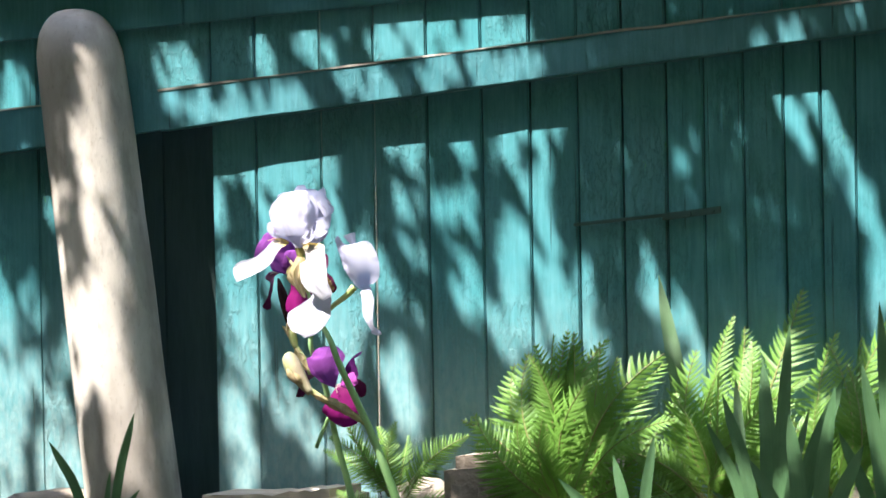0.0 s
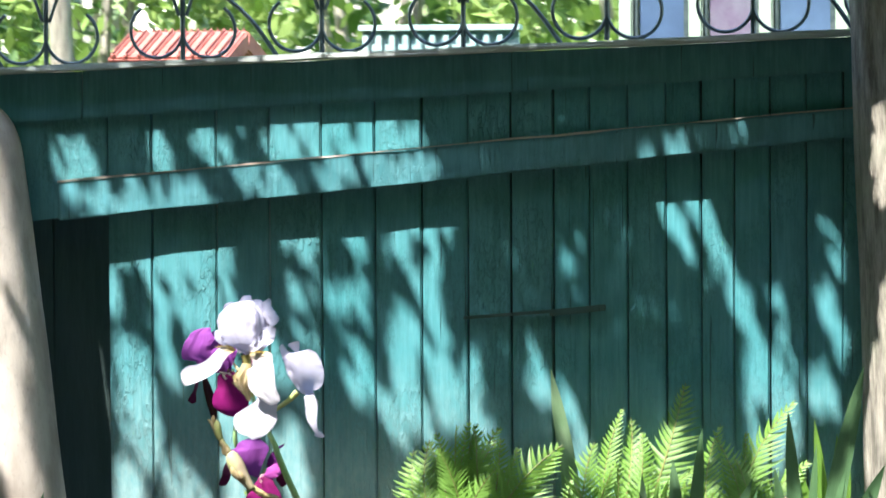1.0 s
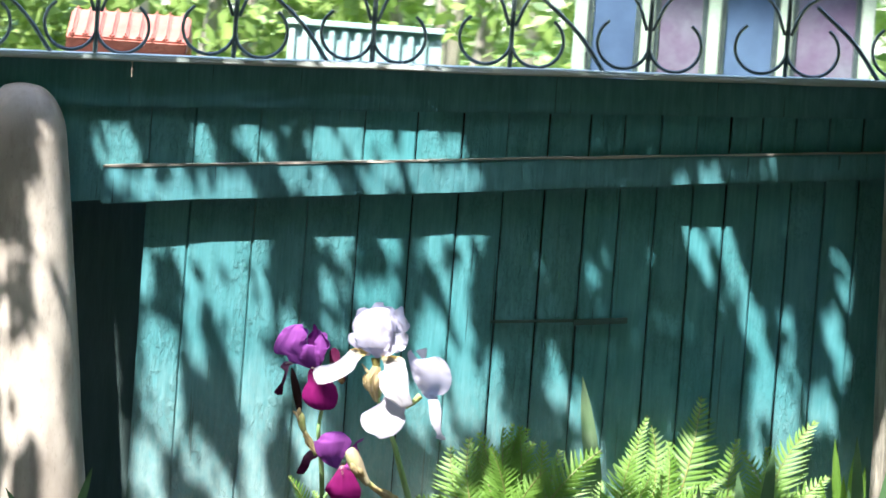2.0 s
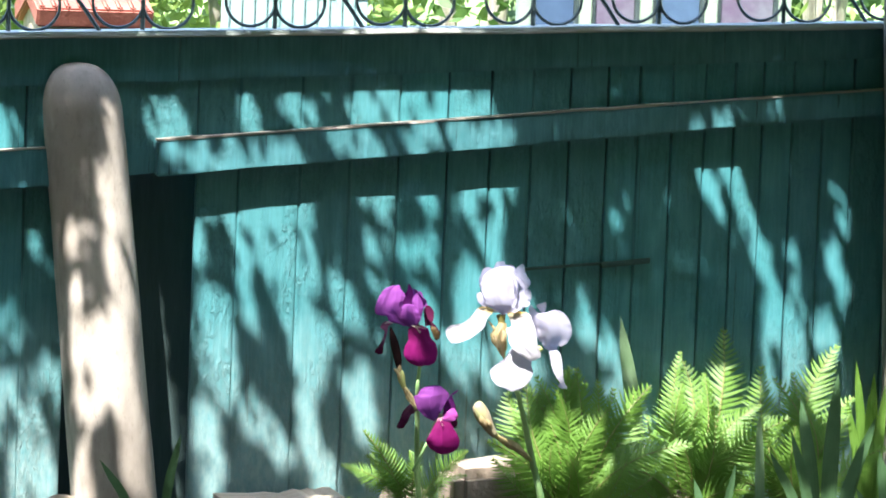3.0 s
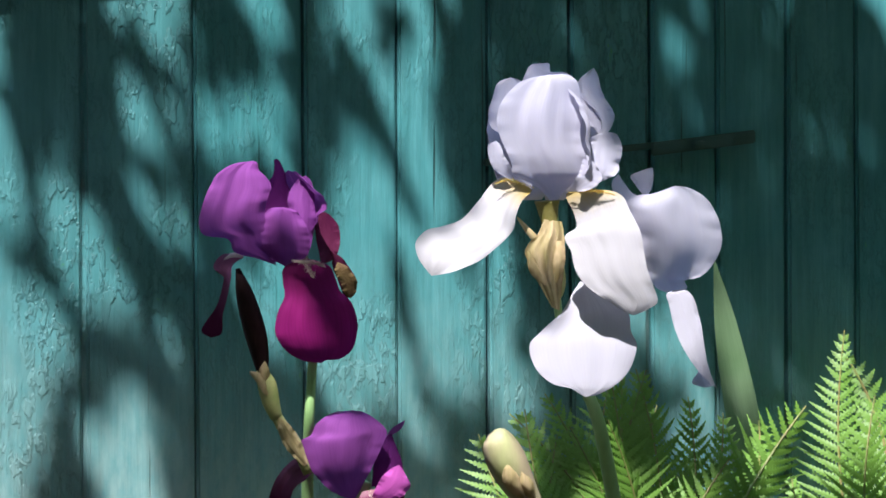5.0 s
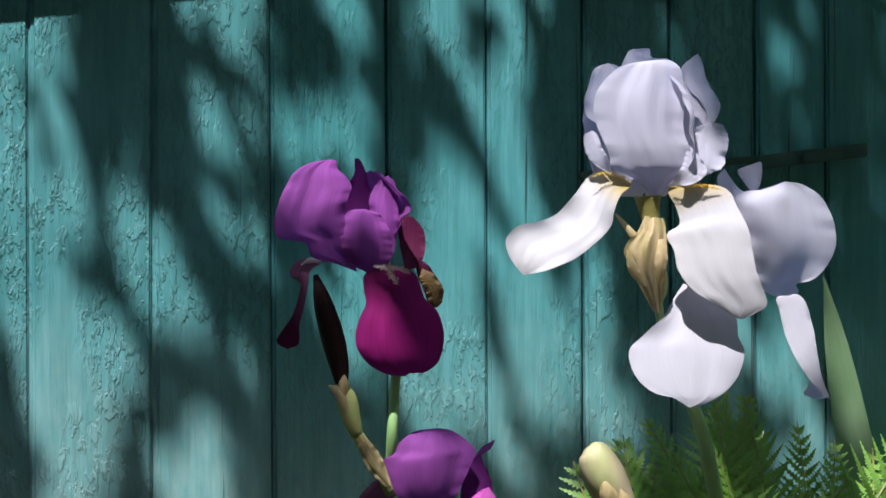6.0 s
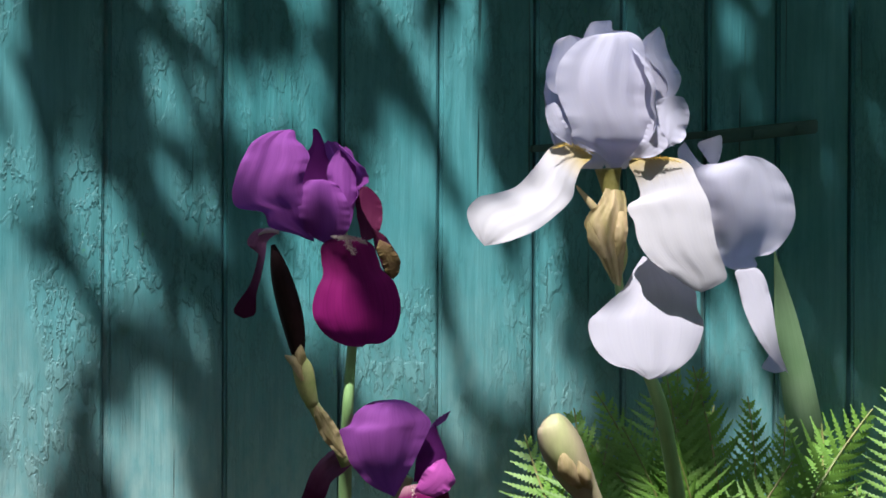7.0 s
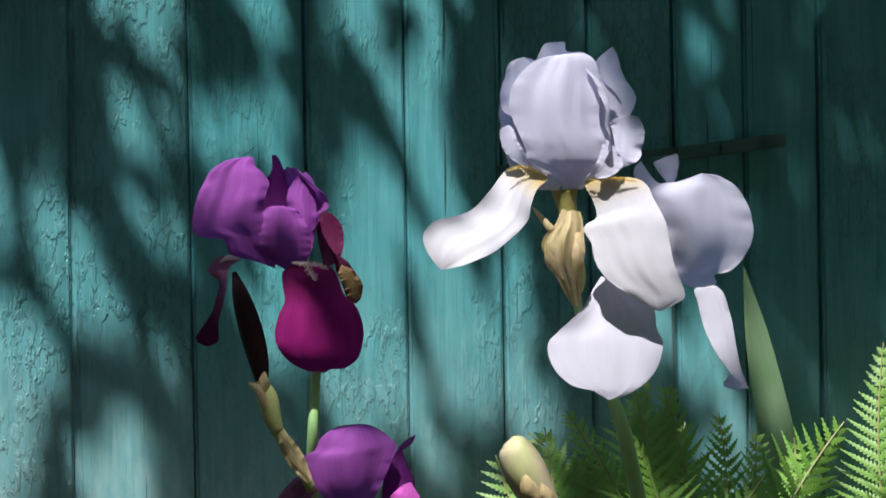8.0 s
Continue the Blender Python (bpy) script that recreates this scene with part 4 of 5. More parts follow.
lobe("fall", bloom, WHITE_FALL, [(19.1, 24.9), (7, 22.2), (10.8, 12), (12.9, 1.8), (6.2, -2.6), (5.4, -6.8), (9.3, -13.4), (11.5, -24), (18.7, -34.7), (31.3, -43.6), (41.4, -50.6), (48.1, -53.2)], [(19.1, 24.9), (35.2, 23.9), (42.6, 19.8), (45.8, 11.9), (51.8, -0.8), (54.3, -13.1), (56.8, -26.4), (63, -43.5), (57.1, -49.2), (48.1, -53.2)], [8, 13, 18, 23, 27, 30, 31, 29], tilt=0.22, cup=0.09, wave=0.9, freq=2.6, phase=1.6, nu=54, nv=31)
for swing in (125, -125, 180, 80):
    blade("standard", bloom, WHITE, [(-17, 18, -5, 18, 4), (-29, 34, 4, 34, 14), (-32, 56, 8, 56, 18), (-31, 74, 8, 74, 15), (-25, 87, 2, 86, 6)], turn=(swing, -12, 9), cup=0.2, ruffle=0.09, waves=2.8, phase=0.05 * swing, pleat=0.04, frill=0.06, end=0.15)
beard(bloom, BEARD, [(9, 23, 15), (17, 24, 18), (27, 23.5, 20), (36, 21.5, 20)], "orange-yellow beard", hairs=260, reach=1.6, seed=2)
beard(bloom, BEARD, [(-14, 26, 9), (-22, 29, 11), (-30, 31, 14), (-38, 29, 17)], "yellow-green beard", hairs=200, reach=1.5, seed=3)
lower = part("bloom", mm_tube([(58.0, -36.0, -16.0, 5.0), (48.0, -48.0, -14.0, 4.0), (30.0, -62.0, -12.0, 3.2), (12.0, -84.0, -8.0, 2.8)], n=14), SHEATH, pale, "side bloom on a short green branch", smooth=True)
lobe("standard", lower, WHITE, [(56.1, -28), (45.6, -4.6), (39.8, 13.7), (36.6, 27.9), (40.8, 34)], [(56.1, -28), (64.3, -5.1), (59.6, 16.5), (49.4, 22.3), (40.8, 34)], [-14, -12, -11, -10], cup=0.054, wave=1.0, phase=2.0)
lobe("standard", lower, WHITE, [(74.4, -41.9), (63.8, -36.9), (56.9, -21.4), (50, -3.1), (44.9, 13.5), (51.4, 20), (63.8, 22), (77.2, 26.4)], [(74.4, -41.9), (84.8, -38.9), (83.5, -33.5), (93.2, -30.9), (102.1, -22.5), (106.5, -9.6), (104.6, 4.5), (97.8, 17), (87.6, 24.5), (77.2, 26.4)], [-16, -10, -4, 0, 0, -4, -10], cup=0.072, wave=1.2, freq=3.4, phase=0.9, fold=0.11, nu=52, nv=31)
lobe("standard", lower, WHITE_LOW, [(58.6, 18.8), (52.2, 26.6), (48.9, 32.9), (55.1, 35.7)], [(58.6, 18.8), (62.4, 24.7), (63.6, 33), (62.7, 37.9), (55.1, 35.7)], [-15, -13, -11, -10], cup=0.225, wave=0.6, phase=1.1)
lobe("fall", lower, WHITE_LOW, [(16, -32.6), (10.5, -40.3), (4.3, -50.9), (-4.2, -58.4), (-11.2, -64.6), (-16.3, -69.9), (-16.1, -78.4), (-11, -88.1), (-2.5, -94.7), (8.2, -97.5), (12.8, -100.4), (17.5, -103.2)], [(16, -32.6), (29.7, -38.7), (44.8, -50.7), (46.9, -63.4), (50.2, -70.8), (48.7, -79.3), (44.1, -88.7), (35.8, -96.5), (26.9, -101.4), (17.5, -103.2)], [-6, 0, 7, 14, 20, 24, 25], tilt=0.12, cup=0.063, wave=0.7, freq=2, phase=2.8, nu=54, nv=31)
lobe("fall", lower, WHITE_LOW, [(76.8, -39.6), (71.6, -41.8), (73.2, -49.1), (75.7, -61.8), (80.7, -74), (87.4, -85.6), (94.6, -94.3), (102.9, -101.4)], [(76.8, -39.6), (85.4, -40.3), (90.8, -49.1), (93.7, -62.6), (95.3, -76), (97.5, -87.8), (102.9, -101.4)], [-12, -8, -4, 0, 2, 0], cup=0.09, wave=0.8, phase=3.7)
lobe("fall", lower, WHITE, [(92.9, -89.2), (90.1, -93.1), (87.6, -98.3), (95.5, -101.4)], [(92.9, -89.2), (98.4, -93.5), (102.2, -99.7), (95.5, -101.4)], [-4, -6, -6], cup=0.135, wave=0.4, phase=0.2)
part("spathe", sheet([(-7, 6.5, 4, 5, 5), (-10.5, -1.4, 5.5, -3, 7), (-18.5, -11, 5.6, -14, 8), (-17, -22, 5, -25, 8), (-10, -34, 4, -36, 6), (-2.5, -48, 2.6, -50, 2)], cup=0.25, ruffle=0.08, waves=4.0, phase=0.7, crinkle=0.1, end=0.1, pleat=0.16, nu=44, nv=33), PAPERY, pale, "papery tan spathe", smooth=True)
part("spathe", petal([(-5.0, -14.0, 3.0, 3.0), (-14.0, -4.0, 4.0, 2.4), (-24.0, 8.0, 2.0, 1.0)], cup=0.5, ruffle=0.2, waves=2.0, phase=0.2), PAPERY, pale, "papery tan spathe", smooth=True)
for shard in ([(3.0, -7.0, 9.0, 2.5), (2.0, -20.0, 12.0, 4.0), (0.0, -33.0, 10.0, 1.2)], [(-17.0, -13.0, 8.0, 1.0), (-14.0, -24.0, 10.5, 3.2), (-7.0, -34.0, 9.0, 1.4)]):
    part("spathe", petal(shard, cup=0.5, ruffle=0.14, waves=4.3, phase=shard[0][0], crinkle=0.2, nu=26, nv=13), PAPERY, pale, "papery tan spathe", smooth=True)
part("spathe", petal([(0.5, -16.0, 1.5, 4.0), (2.2, -32.0, 0.5, 5.0), (1.8, -44.0, -3.0, 2.8)], cup=0.8, ruffle=0.05, waves=1.5), SHEATH, pale, "green inner spathe", smooth=True)
bud = part("bud", mm_tube([(-39.5, -126.4, -16.0, 4.0), (-37.0, -130.0, -16.0, 9.0), (-31.5, -142.3, -17.0, 12.0), (-24.1, -157.1, -18.0, 10.6), (-16.1, -170.0, -19.0, 7.4), (-9.0, -180.2, -20.0, 4.8)], n=18, sides=14, ribs=0.03), BUD, pale, "swelling green and tan bud", smooth=True)
for wrap in ([(-20.0, -166.0, -11.0, 4.0), (-27.0, -156.0, -6.0, 7.0), (-31.0, -146.0, -5.0, 3.0)], [(-14.0, -168.0, -12.0, 3.0), (-18.0, -160.0, -6.5, 5.0), (-22.0, -150.0, -6.0, 1.5)]):
    part("bract", petal(wrap, cup=0.9, ruffle=0.1, waves=2.2, phase=wrap[0][0], crinkle=0.25, nu=20, nv=11), PAPERY, bud, "thin tan bract", smooth=True)
part("branch", mm_tube([(-12.9, -173.8, -20.0, 3.9), (1.0, -188.3, -29.0, 4.5), (19.3, -201.2, -38.0, 4.5), (47.5, -222.0, -49.0, 4.6)], n=16), SHEATH, pale, smooth=True)
part("spathe", petal([(40.0, -214.0, -40.0, 2.5), (22.0, -200.0, -33.0, 7.0), (6.0, -190.0, -26.0, 6.5), (-4.0, -181.0, -18.0, 2.0)], cup=0.5, ruffle=0.3, waves=2.7, crinkle=0.5), PAPERY, pale, "papery tan spathe", smooth=True)

# ---- violet iris ----
violet = thing("violet_iris", "violet and magenta bearded iris with two open blooms", "flower", pose(-0.2435, -0.381, 0.416, 0, 0, FACE) @ Matrix.Scale(1.073, 4))
part("stalk", mm_tube([(14.0, -6.0, 0.0, 4.4), (22.7, -56.0, -3.0, 3.5), (21.0, -84.0, 0.0, 3.1), (19.2, -112.0, 0.0, 3.5), (18.0, -140.0, -14.0, 3.8), (17.0, -174.9, -32.0, 4.2), (17.0, -244.9, -50.0, 4.5), (22.0, -349.9, -78.0, 5.2), (24.0, -450.0, -90.0, 5.6)], n=40), STALK, violet, smooth=True)
top = part("bloom", mm_tube([(4.0, 4.0, 2.0, 6.0), (8.0, -5.0, 2.0, 7.0), (13.0, -14.0, 0.0, 5.0)], n=8), OLIVE, violet, "upper violet bloom with magenta falls", smooth=True)
lobe("standard", top, VIOLET_SHADED, [(-2.5, -10.2), (-11, 14.6), (-11.9, 35.7), (-6.9, 43.3), (-3.7, 49.6), (-3.5, 58.3)], [(-2.5, -10.2), (9.7, 14.1), (9.4, 31.7), (4.8, 43.1), (3.2, 50.8), (-0.4, 57.9), (-3.5, 58.3)], [-10, -14, -15, -12, -9], cup=-0.09, wave=1.0, phase=1.0)
lobe("standard", top, VIOLET, [(-1.9, -12.3), (-15.5, -7.3), (-29.5, -3.4), (-31.8, 2.3), (-34.4, 6.2), (-48.6, 8.7), (-52.2, 15.7), (-50.6, 25.4), (-45.6, 39.9), (-40, 49.2), (-29.6, 55.6), (-17.6, 57.5)], [(-1.9, -12.3), (-4.6, 3.9), (-8.8, 17.4), (-7.9, 31.4), (-4.9, 40.5), (-8.2, 46.5), (-13, 51.1), (-14.2, 56.4), (-17.6, 57.5)], [4, 9, 12, 14, 12, 8, 2], cup=0.135, pleat=0.012, wave=1.3, freq=4, phase=2.2, fold=0.09, nu=54, nv=31)
lobe("standard", top, VIOLET, [(15.8, -11.5), (9.2, 7), (6.5, 24), (6.4, 34.9), (11, 43.3), (17.4, 47.7)], [(15.8, -11.5), (21.7, 3.2), (24.1, 17.2), (23.6, 31.4), (22.1, 42.7), (17.4, 47.7)], [5, 8, 7, 3, -2], cup=0.135, pleat=0.012, wave=1.3, freq=4, phase=3.4, fold=0.1)
lobe("standard", top, VIOLET, [(4.3, -13.2), (-7.3, -5.8), (-11.5, 6.9), (-10.9, 19.5), (-5.9, 25.7), (3.1, 26.6)], [(4.3, -13.2), (17.7, -6.6), (20.3, 5), (16.4, 17.4), (11.3, 23.9), (3.1, 26.6)], [7, 14, 16, 13, 9], cup=0.113, pleat=0.012, wave=1.3, freq=4, phase=4.1, fold=0.12)
lobe("fall", top, MAGENTA, [(17.3, -7.3), (3.6, -13.2), (2.4, -22.7), (3.6, -32.2), (-0.7, -41.9), (-3, -52.4), (-0.8, -61.7), (5.9, -70.4), (16.3, -76.2), (27.4, -77.8)], [(17.3, -7.3), (32.9, -12.7), (37.6, -22.1), (40.3, -29.3), (47.9, -37.1), (51.9, -49.3), (51.3, -60.3), (47.6, -69.8), (39, -75.5), (33.4, -74.5), (27.4, -77.8)], [8, 14, 19, 22, 21, 16, 10], cup=0.126, wave=0.8, freq=2.4, phase=5.0, nu=50, nv=31)
lobe("fall", top, MAROON, [(27.7, -12.6), (24.5, 2.4), (23.3, 13.7), (25.5, 21.1), (30.1, 22.7)], [(27.7, -12.6), (36.5, -8.6), (39.9, 2.6), (39, 13.3), (34.6, 19.8), (30.1, 22.7)], [-4, -9, -12, -13], cup=0.135, wave=1.2, phase=0.7)
lobe("fall", top, MAROON, [(33.1, -2.8), (35.3, -15), (38.6, -24.3), (43.3, -35.5)], [(33.1, -2.8), (42.1, -8.8), (48.9, -19), (51.3, -26.9), (47.6, -34.6), (43.3, -35.5)], [-6, -9, -11, -12], cup=0.135, wave=1.2, phase=1.9)
lobe("fall", top, MAUVE, [(-23, -6), (-35.6, -3.9), (-41.8, -8.9), (-42.6, -14.5), (-36.6, -16.8), (-37.8, -26.5), (-41.8, -39), (-49.8, -50.5), (-51.3, -56), (-45.3, -59.8)], [(-23, -6), (-30.7, -11.7), (-31.9, -19.7), (-34.5, -33.6), (-37.5, -44.7), (-38.4, -56.6), (-45.3, -59.8)], [2, 4, 4, 2, 0], cup=0.18, wave=0.8, phase=2.6)
lobe("withered_petal", top, WITHERED, [(38.5, -10.8), (36.7, -17.1), (40.7, -26.1), (43.4, -33), (47.2, -35.6)], [(38.5, -10.8), (45.5, -14.6), (51.3, -24.4), (50.5, -31.8), (47.2, -35.6)], [-4, -3, -5, -8], label="withered golden brown petal", cup=0.225, wave=1.6, freq=5, phase=3.3)
for swing in (115, -115):
    blade("standard", top, VIOLET, [(-12, -2, 6, -2, 4), (-27, 14, 10, 14, 16), (-30, 30, 12, 32, 18), (-20, 48, 4, 46, 8)], turn=(swing, -8, 4), cup=0.25, ruffle=0.12, waves=2.4, phase=0.04 * swing, pleat=0.08, frill=0.07)
part("claw", petal([(-24.0, -6.0, 2.0, 1.6), (-31.0, -5.5, 3.0, 2.2), (-37.0, -8.5, 3.5, 1.8), (-39.0, -12.0, 2.0, 0.6)], cup=0.6, ruffle=0.2, waves=1.5), PALEBEARD, top, smooth=True)
beard(top, PALEBEARD, [(9, -9, 20), (17, -10, 24), (25, -11, 25), (30, -13, 25)], "pale hairy beard", hairs=320, reach=3.6, seed=4)
beard(top, PALEBEARD, [(17, -10, 23), (20, -15, 26), (23, -20, 27)], "pale hairy beard", hairs=150, reach=3.2, seed=5)
spent = part("spent_bud", mm_tube([(-27.6, -14.0, 0.0, 1.4), (-23.1, -31.5, 0.0, 5.6), (-17.5, -52.5, 0.0, 7.0), (-13.6, -70.0, 0.0, 5.9), (-11.5, -85.7, 0.0, 3.1)], n=18, sides=14, ribs=0.06), DARKBUD, violet, "dark shrivelled spent bud", smooth=True)
part("sheath", mm_tube([(-13.3, -81.2, 0.0, 2.8), (-9.1, -91.0, 0.0, 6.3), (-6.3, -103.2, 0.0, 5.9), (-2.4, -114.8, 0.0, 3.8)], n=12, sides=12), SHEATH, violet, "pale green sheath", smooth=True)
for pts in ([(-8.0, -98.0, 5.5, 2.5), (-13.0, -88.0, 6.0, 3.5), (-20.0, -82.5, 4.0, 1.2)], [(-9.0, -96.0, 3.0, 2.5), (-10.5, -84.0, 6.0, 4.0), (-10.0, -76.0, 5.0, 1.0)]):
    part("spathe", petal(pts, cup=0.6, ruffle=0.25, waves=1.5, nu=14, nv=9), PAPERY, violet, "papery torn spathe", smooth=True)
part("branch", mm_tube([(-4.2, -110.2, 0.0, 3.5), (1.7, -120.7, 0.0, 4.2), (10.5, -133.0, 0.0, 4.2), (18.0, -152.0, 0.0, 3.3)], n=12), SHEATH, violet, smooth=True)
part("spathe", petal([(17.0, -146.0, 4.0, 2.0), (9.0, -133.0, 6.0, 5.6), (3.0, -122.0, 6.0, 5.0), (-1.0, -114.0, 5.0, 1.5)], cup=0.5, ruffle=0.3, waves=3.0, crinkle=0.5), PAPERY, violet, "papery tan spathe", smooth=True)
low = part("bloom", mm_tube([(56.0, -160.0, -5.0, 5.0), (50.0, -174.0, -8.0, 4.0), (42.0, -195.0, -7.0, 3.2), (34.0, -216.0, 0.0, 2.8), (15.5, -258.0, 0.0, 2.8)], n=18), STALK, violet, "lower violet bloom on a side stalk", smooth=True, m=pose(0.0, 0.012, 0.0))
lobe("standard", low, VIOLET, [(48.4, -173), (32.7, -164.1), (19.7, -149), (15.7, -139.9), (13.1, -130.2), (20.1, -126.4), (23.8, -119.1), (33.7, -112.5), (47.8, -111.2)], [(48.4, -173), (56.1, -158.4), (63.5, -144.6), (69.4, -132), (71, -124.9), (64, -117.4), (55.2, -112.3), (47.8, -111.2)], [2, 10, 16, 17, 13, 4], cup=0.135, wave=1.2, freq=2.5, phase=0.5, fold=0.06, nu=48, nv=31)
lobe("standard", low, VIOLET_SHADED, [(60.3, -163.7), (62.8, -144.5), (69.4, -132), (74.2, -127.6)], [(60.3, -163.7), (79.6, -159.9), (81.6, -148.5), (76.9, -135.7), (74.2, -127.6)], [2, 4, 3, 0], cup=0.135, wave=1.2, phase=1.4)
lobe("standard", low, VIOLET, [(68.7, -132.7), (74.2, -125.1), (78.9, -121.8), (83.6, -119.5)], [(68.7, -132.7), (77, -127.8), (81.4, -124.4), (83.6, -119.5)], [0, -2, -5], cup=0.135, wave=0.4, phase=1.8)
lobe("fall", low, PINK, [(59, -175.8), (64.6, -160.8), (71.9, -151.9), (79.5, -148.8)], [(59, -175.8), (75.8, -172.2), (86.7, -165), (84.7, -157.3), (79.5, -148.8)], [6, 12, 12, 8], cup=0.113, wave=1.6, freq=4, phase=2.4)
blade("fall", low, MAUVE, [(17.7, -139.7, 24.1, -150, 3), (5.8, -144.9, 17.2, -155.9, 6), (-3, -155, 9.4, -161.9, 5), (-8.5, -168.5, 4.8, -172.9, 2), (-14.4, -183.2, -2.5, -184.8, 0)], cup=0.35, ruffle=0.06, waves=1.6, phase=0.3)
part("fall", petal([(61.2, -165.2, 7.0, 7.7), (62.6, -183.7, 14.7, 18.2), (63.7, -204.7, 16.1, 28.0), (63.0, -220.4, 10.5, 22.4), (62.3, -228.1, 7.0, 8.4)], cup=0.22, ruffle=0.06, waves=1.6, phase=1.9, blunt=5.0), MAGENTA, low, smooth=True)
part("fall", petal([(66.0, -160.0, -8.0, 5.0), (74.0, -172.0, -10.0, 9.0), (78.0, -186.0, -10.0, 6.0)], cup=0.5, ruffle=0.1, waves=1.6), MAROON, low, smooth=True)
beard(low, PALEBEARD, [(59, -165, 13), (61, -171, 18), (63, -178, 20)], "pale hairy beard", hairs=70, seed=6)

# ---- ferns ----
def frond_meshes(length, seed, droop, spread=0.22, pairs=24, bend=0.0):
    """A lacy frond along +x, bending down along -z: returns its leaflets and its stem."""
    r = random.Random(seed)
    v, f = [], []
    n = pairs + 5
    spine = [Vector((length * (i / n - 0.12 * droop * (i / n) ** 2), 0.02 * length * math.sin(3 * i / n + seed), -length * droop * 0.5 * (i / n) ** 2.2)) + Vector((0, bend * length * (i / n) * (i / n - 1), 0)) for i in range(n + 1)]
    down = Vector((0, 0, -1))
    for i in range(4, n):
        u = i / n
        w = length * spread * min(1.0, (u + 0.12) / 0.42) ** 0.8 * min(1.0, (1.03 - u) / 0.62) ** 0.85 * r.uniform(0.93, 1.05)
        t = (spine[i + 1] - spine[i - 1]).normalized()
        for side in (-1, 1):
            sweep = 0.22 + 0.55 * u + r.uniform(-0.07, 0.07)
            d = (Vector((0, side, 0)) * math.cos(sweep) + t * math.sin(sweep) + Vector((0, 0, r.uniform(-0.2, 0.12)))).normalized()
            q = (t - d * t.dot(d)).normalized()
            half = length / n * 0.50
            teeth = max(4, int(w / (0.011 * length)))
            curl = r.uniform(0.1, 0.35)
            mid, val, k0 = [], [[], []], len(v)
            for j in range(teeth + 1):
                g = j / teeth
                c = spine[i] + d * (w * g) + down * (curl * w * g * g) + t * (0.10 * w * g * g)
                hw = half * (1 - 0.92 * g ** 1.6)
                mid.append(len(v)); v.append(c)
                for sg in (0, 1):
                    val[sg].append(len(v)); v.append(c + q * hw * (0.38 if sg else -0.38))
            for j in range(teeth):
                g = (j + 0.75) / teeth
                c = spine[i] + d * (w * g) + down * (curl * w * g * g) + t * (0.10 * w * g * g)
                hw = half * (1 - 0.92 * g ** 1.6)
                for sg in (0, 1):
                    pk = len(v); v.append(c + q * hw * (1 if sg else -1) + down * 0.12 * hw)
                    ring = (mid[j], mid[j + 1], val[sg][j + 1], pk, val[sg][j])
                    f.append(ring if sg else ring[::-1])
    me = bpy.data.meshes.new("leaflets")
    me.from_pydata([tuple(p) for p in v], [], f)
    me.uv_layers.new(name="UVMap")
    me.materials.append(FERN)
    me.update()
    rows = [(*p, 0.0016 * (1 - 0.8 * i / n) + 0.0003) for i, p in enumerate(spine)]
    rach = mesh("stem", tube([(x, y + 1e-5 * i, z, q) for i, (x, y, z, q) in enumerate(rows)], n=20, sides=5), FERN_STEM)
    return me, rach


FROND_KINDS = [frond_meshes(L, 11 + i, dr, sp, n, be) for i, (L, dr, sp, n, be) in enumerate(((0.26, 0.35, 0.22, 24, 0.25), (0.22, 0.6, 0.27, 20, -0.35), (0.30, 0.25, 0.17, 26, -0.2), (0.18, 0.45, 0.22, 18, 0.4), (0.26, 0.5, 0.24, 23, -0.45), (0.22, 0.8, 0.25, 21, 0.5)))]
LENGTHS = (0.26, 0.22, 0.30, 0.18, 0.26, 0.22)

def frond(parent, base, tip, kind, facing=0.0):
    """Hang a frond from base to tip; facing turns its flat about the stem."""
    d = Vector(tip) - Vector(base)
    x = d.normalized()
    toward = Vector((-0.35, -1.0, 0.35))
    z = (toward - x * toward.dot(x)).normalized()
    z = Matrix.Rotation(radians(facing), 3, x) @ z
    y = z.cross(x)
    m = Matrix((x, y, z)).transposed().to_4x4()
    s = d.length / LENGTHS[kind] * 1.03
    ob = part("frond", FROND_KINDS[kind][0], None, parent, m=Matrix.Translation(Vector(base) - parent.matrix_world.translation) @ m @ Matrix.Scale(s, 4))
    part("stem", FROND_KINDS[kind][1], None, ob)

def fern(base, fronds, extra, seed, reach):
    ob = thing("fern", "bright green lacy fern growing at the foot of the fence", "fern", pose(*base), "ferns along the fence")
    r = random.Random(seed)
    for x, y, z, kind, face in fronds:
        bx, by = base[0] + 0.15 * (x - base[0]), base[1] + 0.1 * (y - base[1])
        frond(ob, (bx, by, base[2] + 0.25 * max(0.0, z + DATUM - base[2] - 0.1)), (x, y, z + DATUM), kind, face)
    for i in range(extra):
        a = r.uniform(math.pi * 1.0, math.tau)
        rr = reach * r.uniform(0.5, 1.0)
        tip = (base[0] + rr * math.cos(a), base[1] + 0.6 * rr * math.sin(a), base[2] + r.uniform(0.05, 0.17))
        frond(ob, (base[0] + 0.1 * rr * math.cos(a), base[1] + 0.06 * rr * math.sin(a), base[2] + 0.02), tip, r.choice((0, 1, 3, 4, 5)), r.uniform(-45, 45))
    return ob

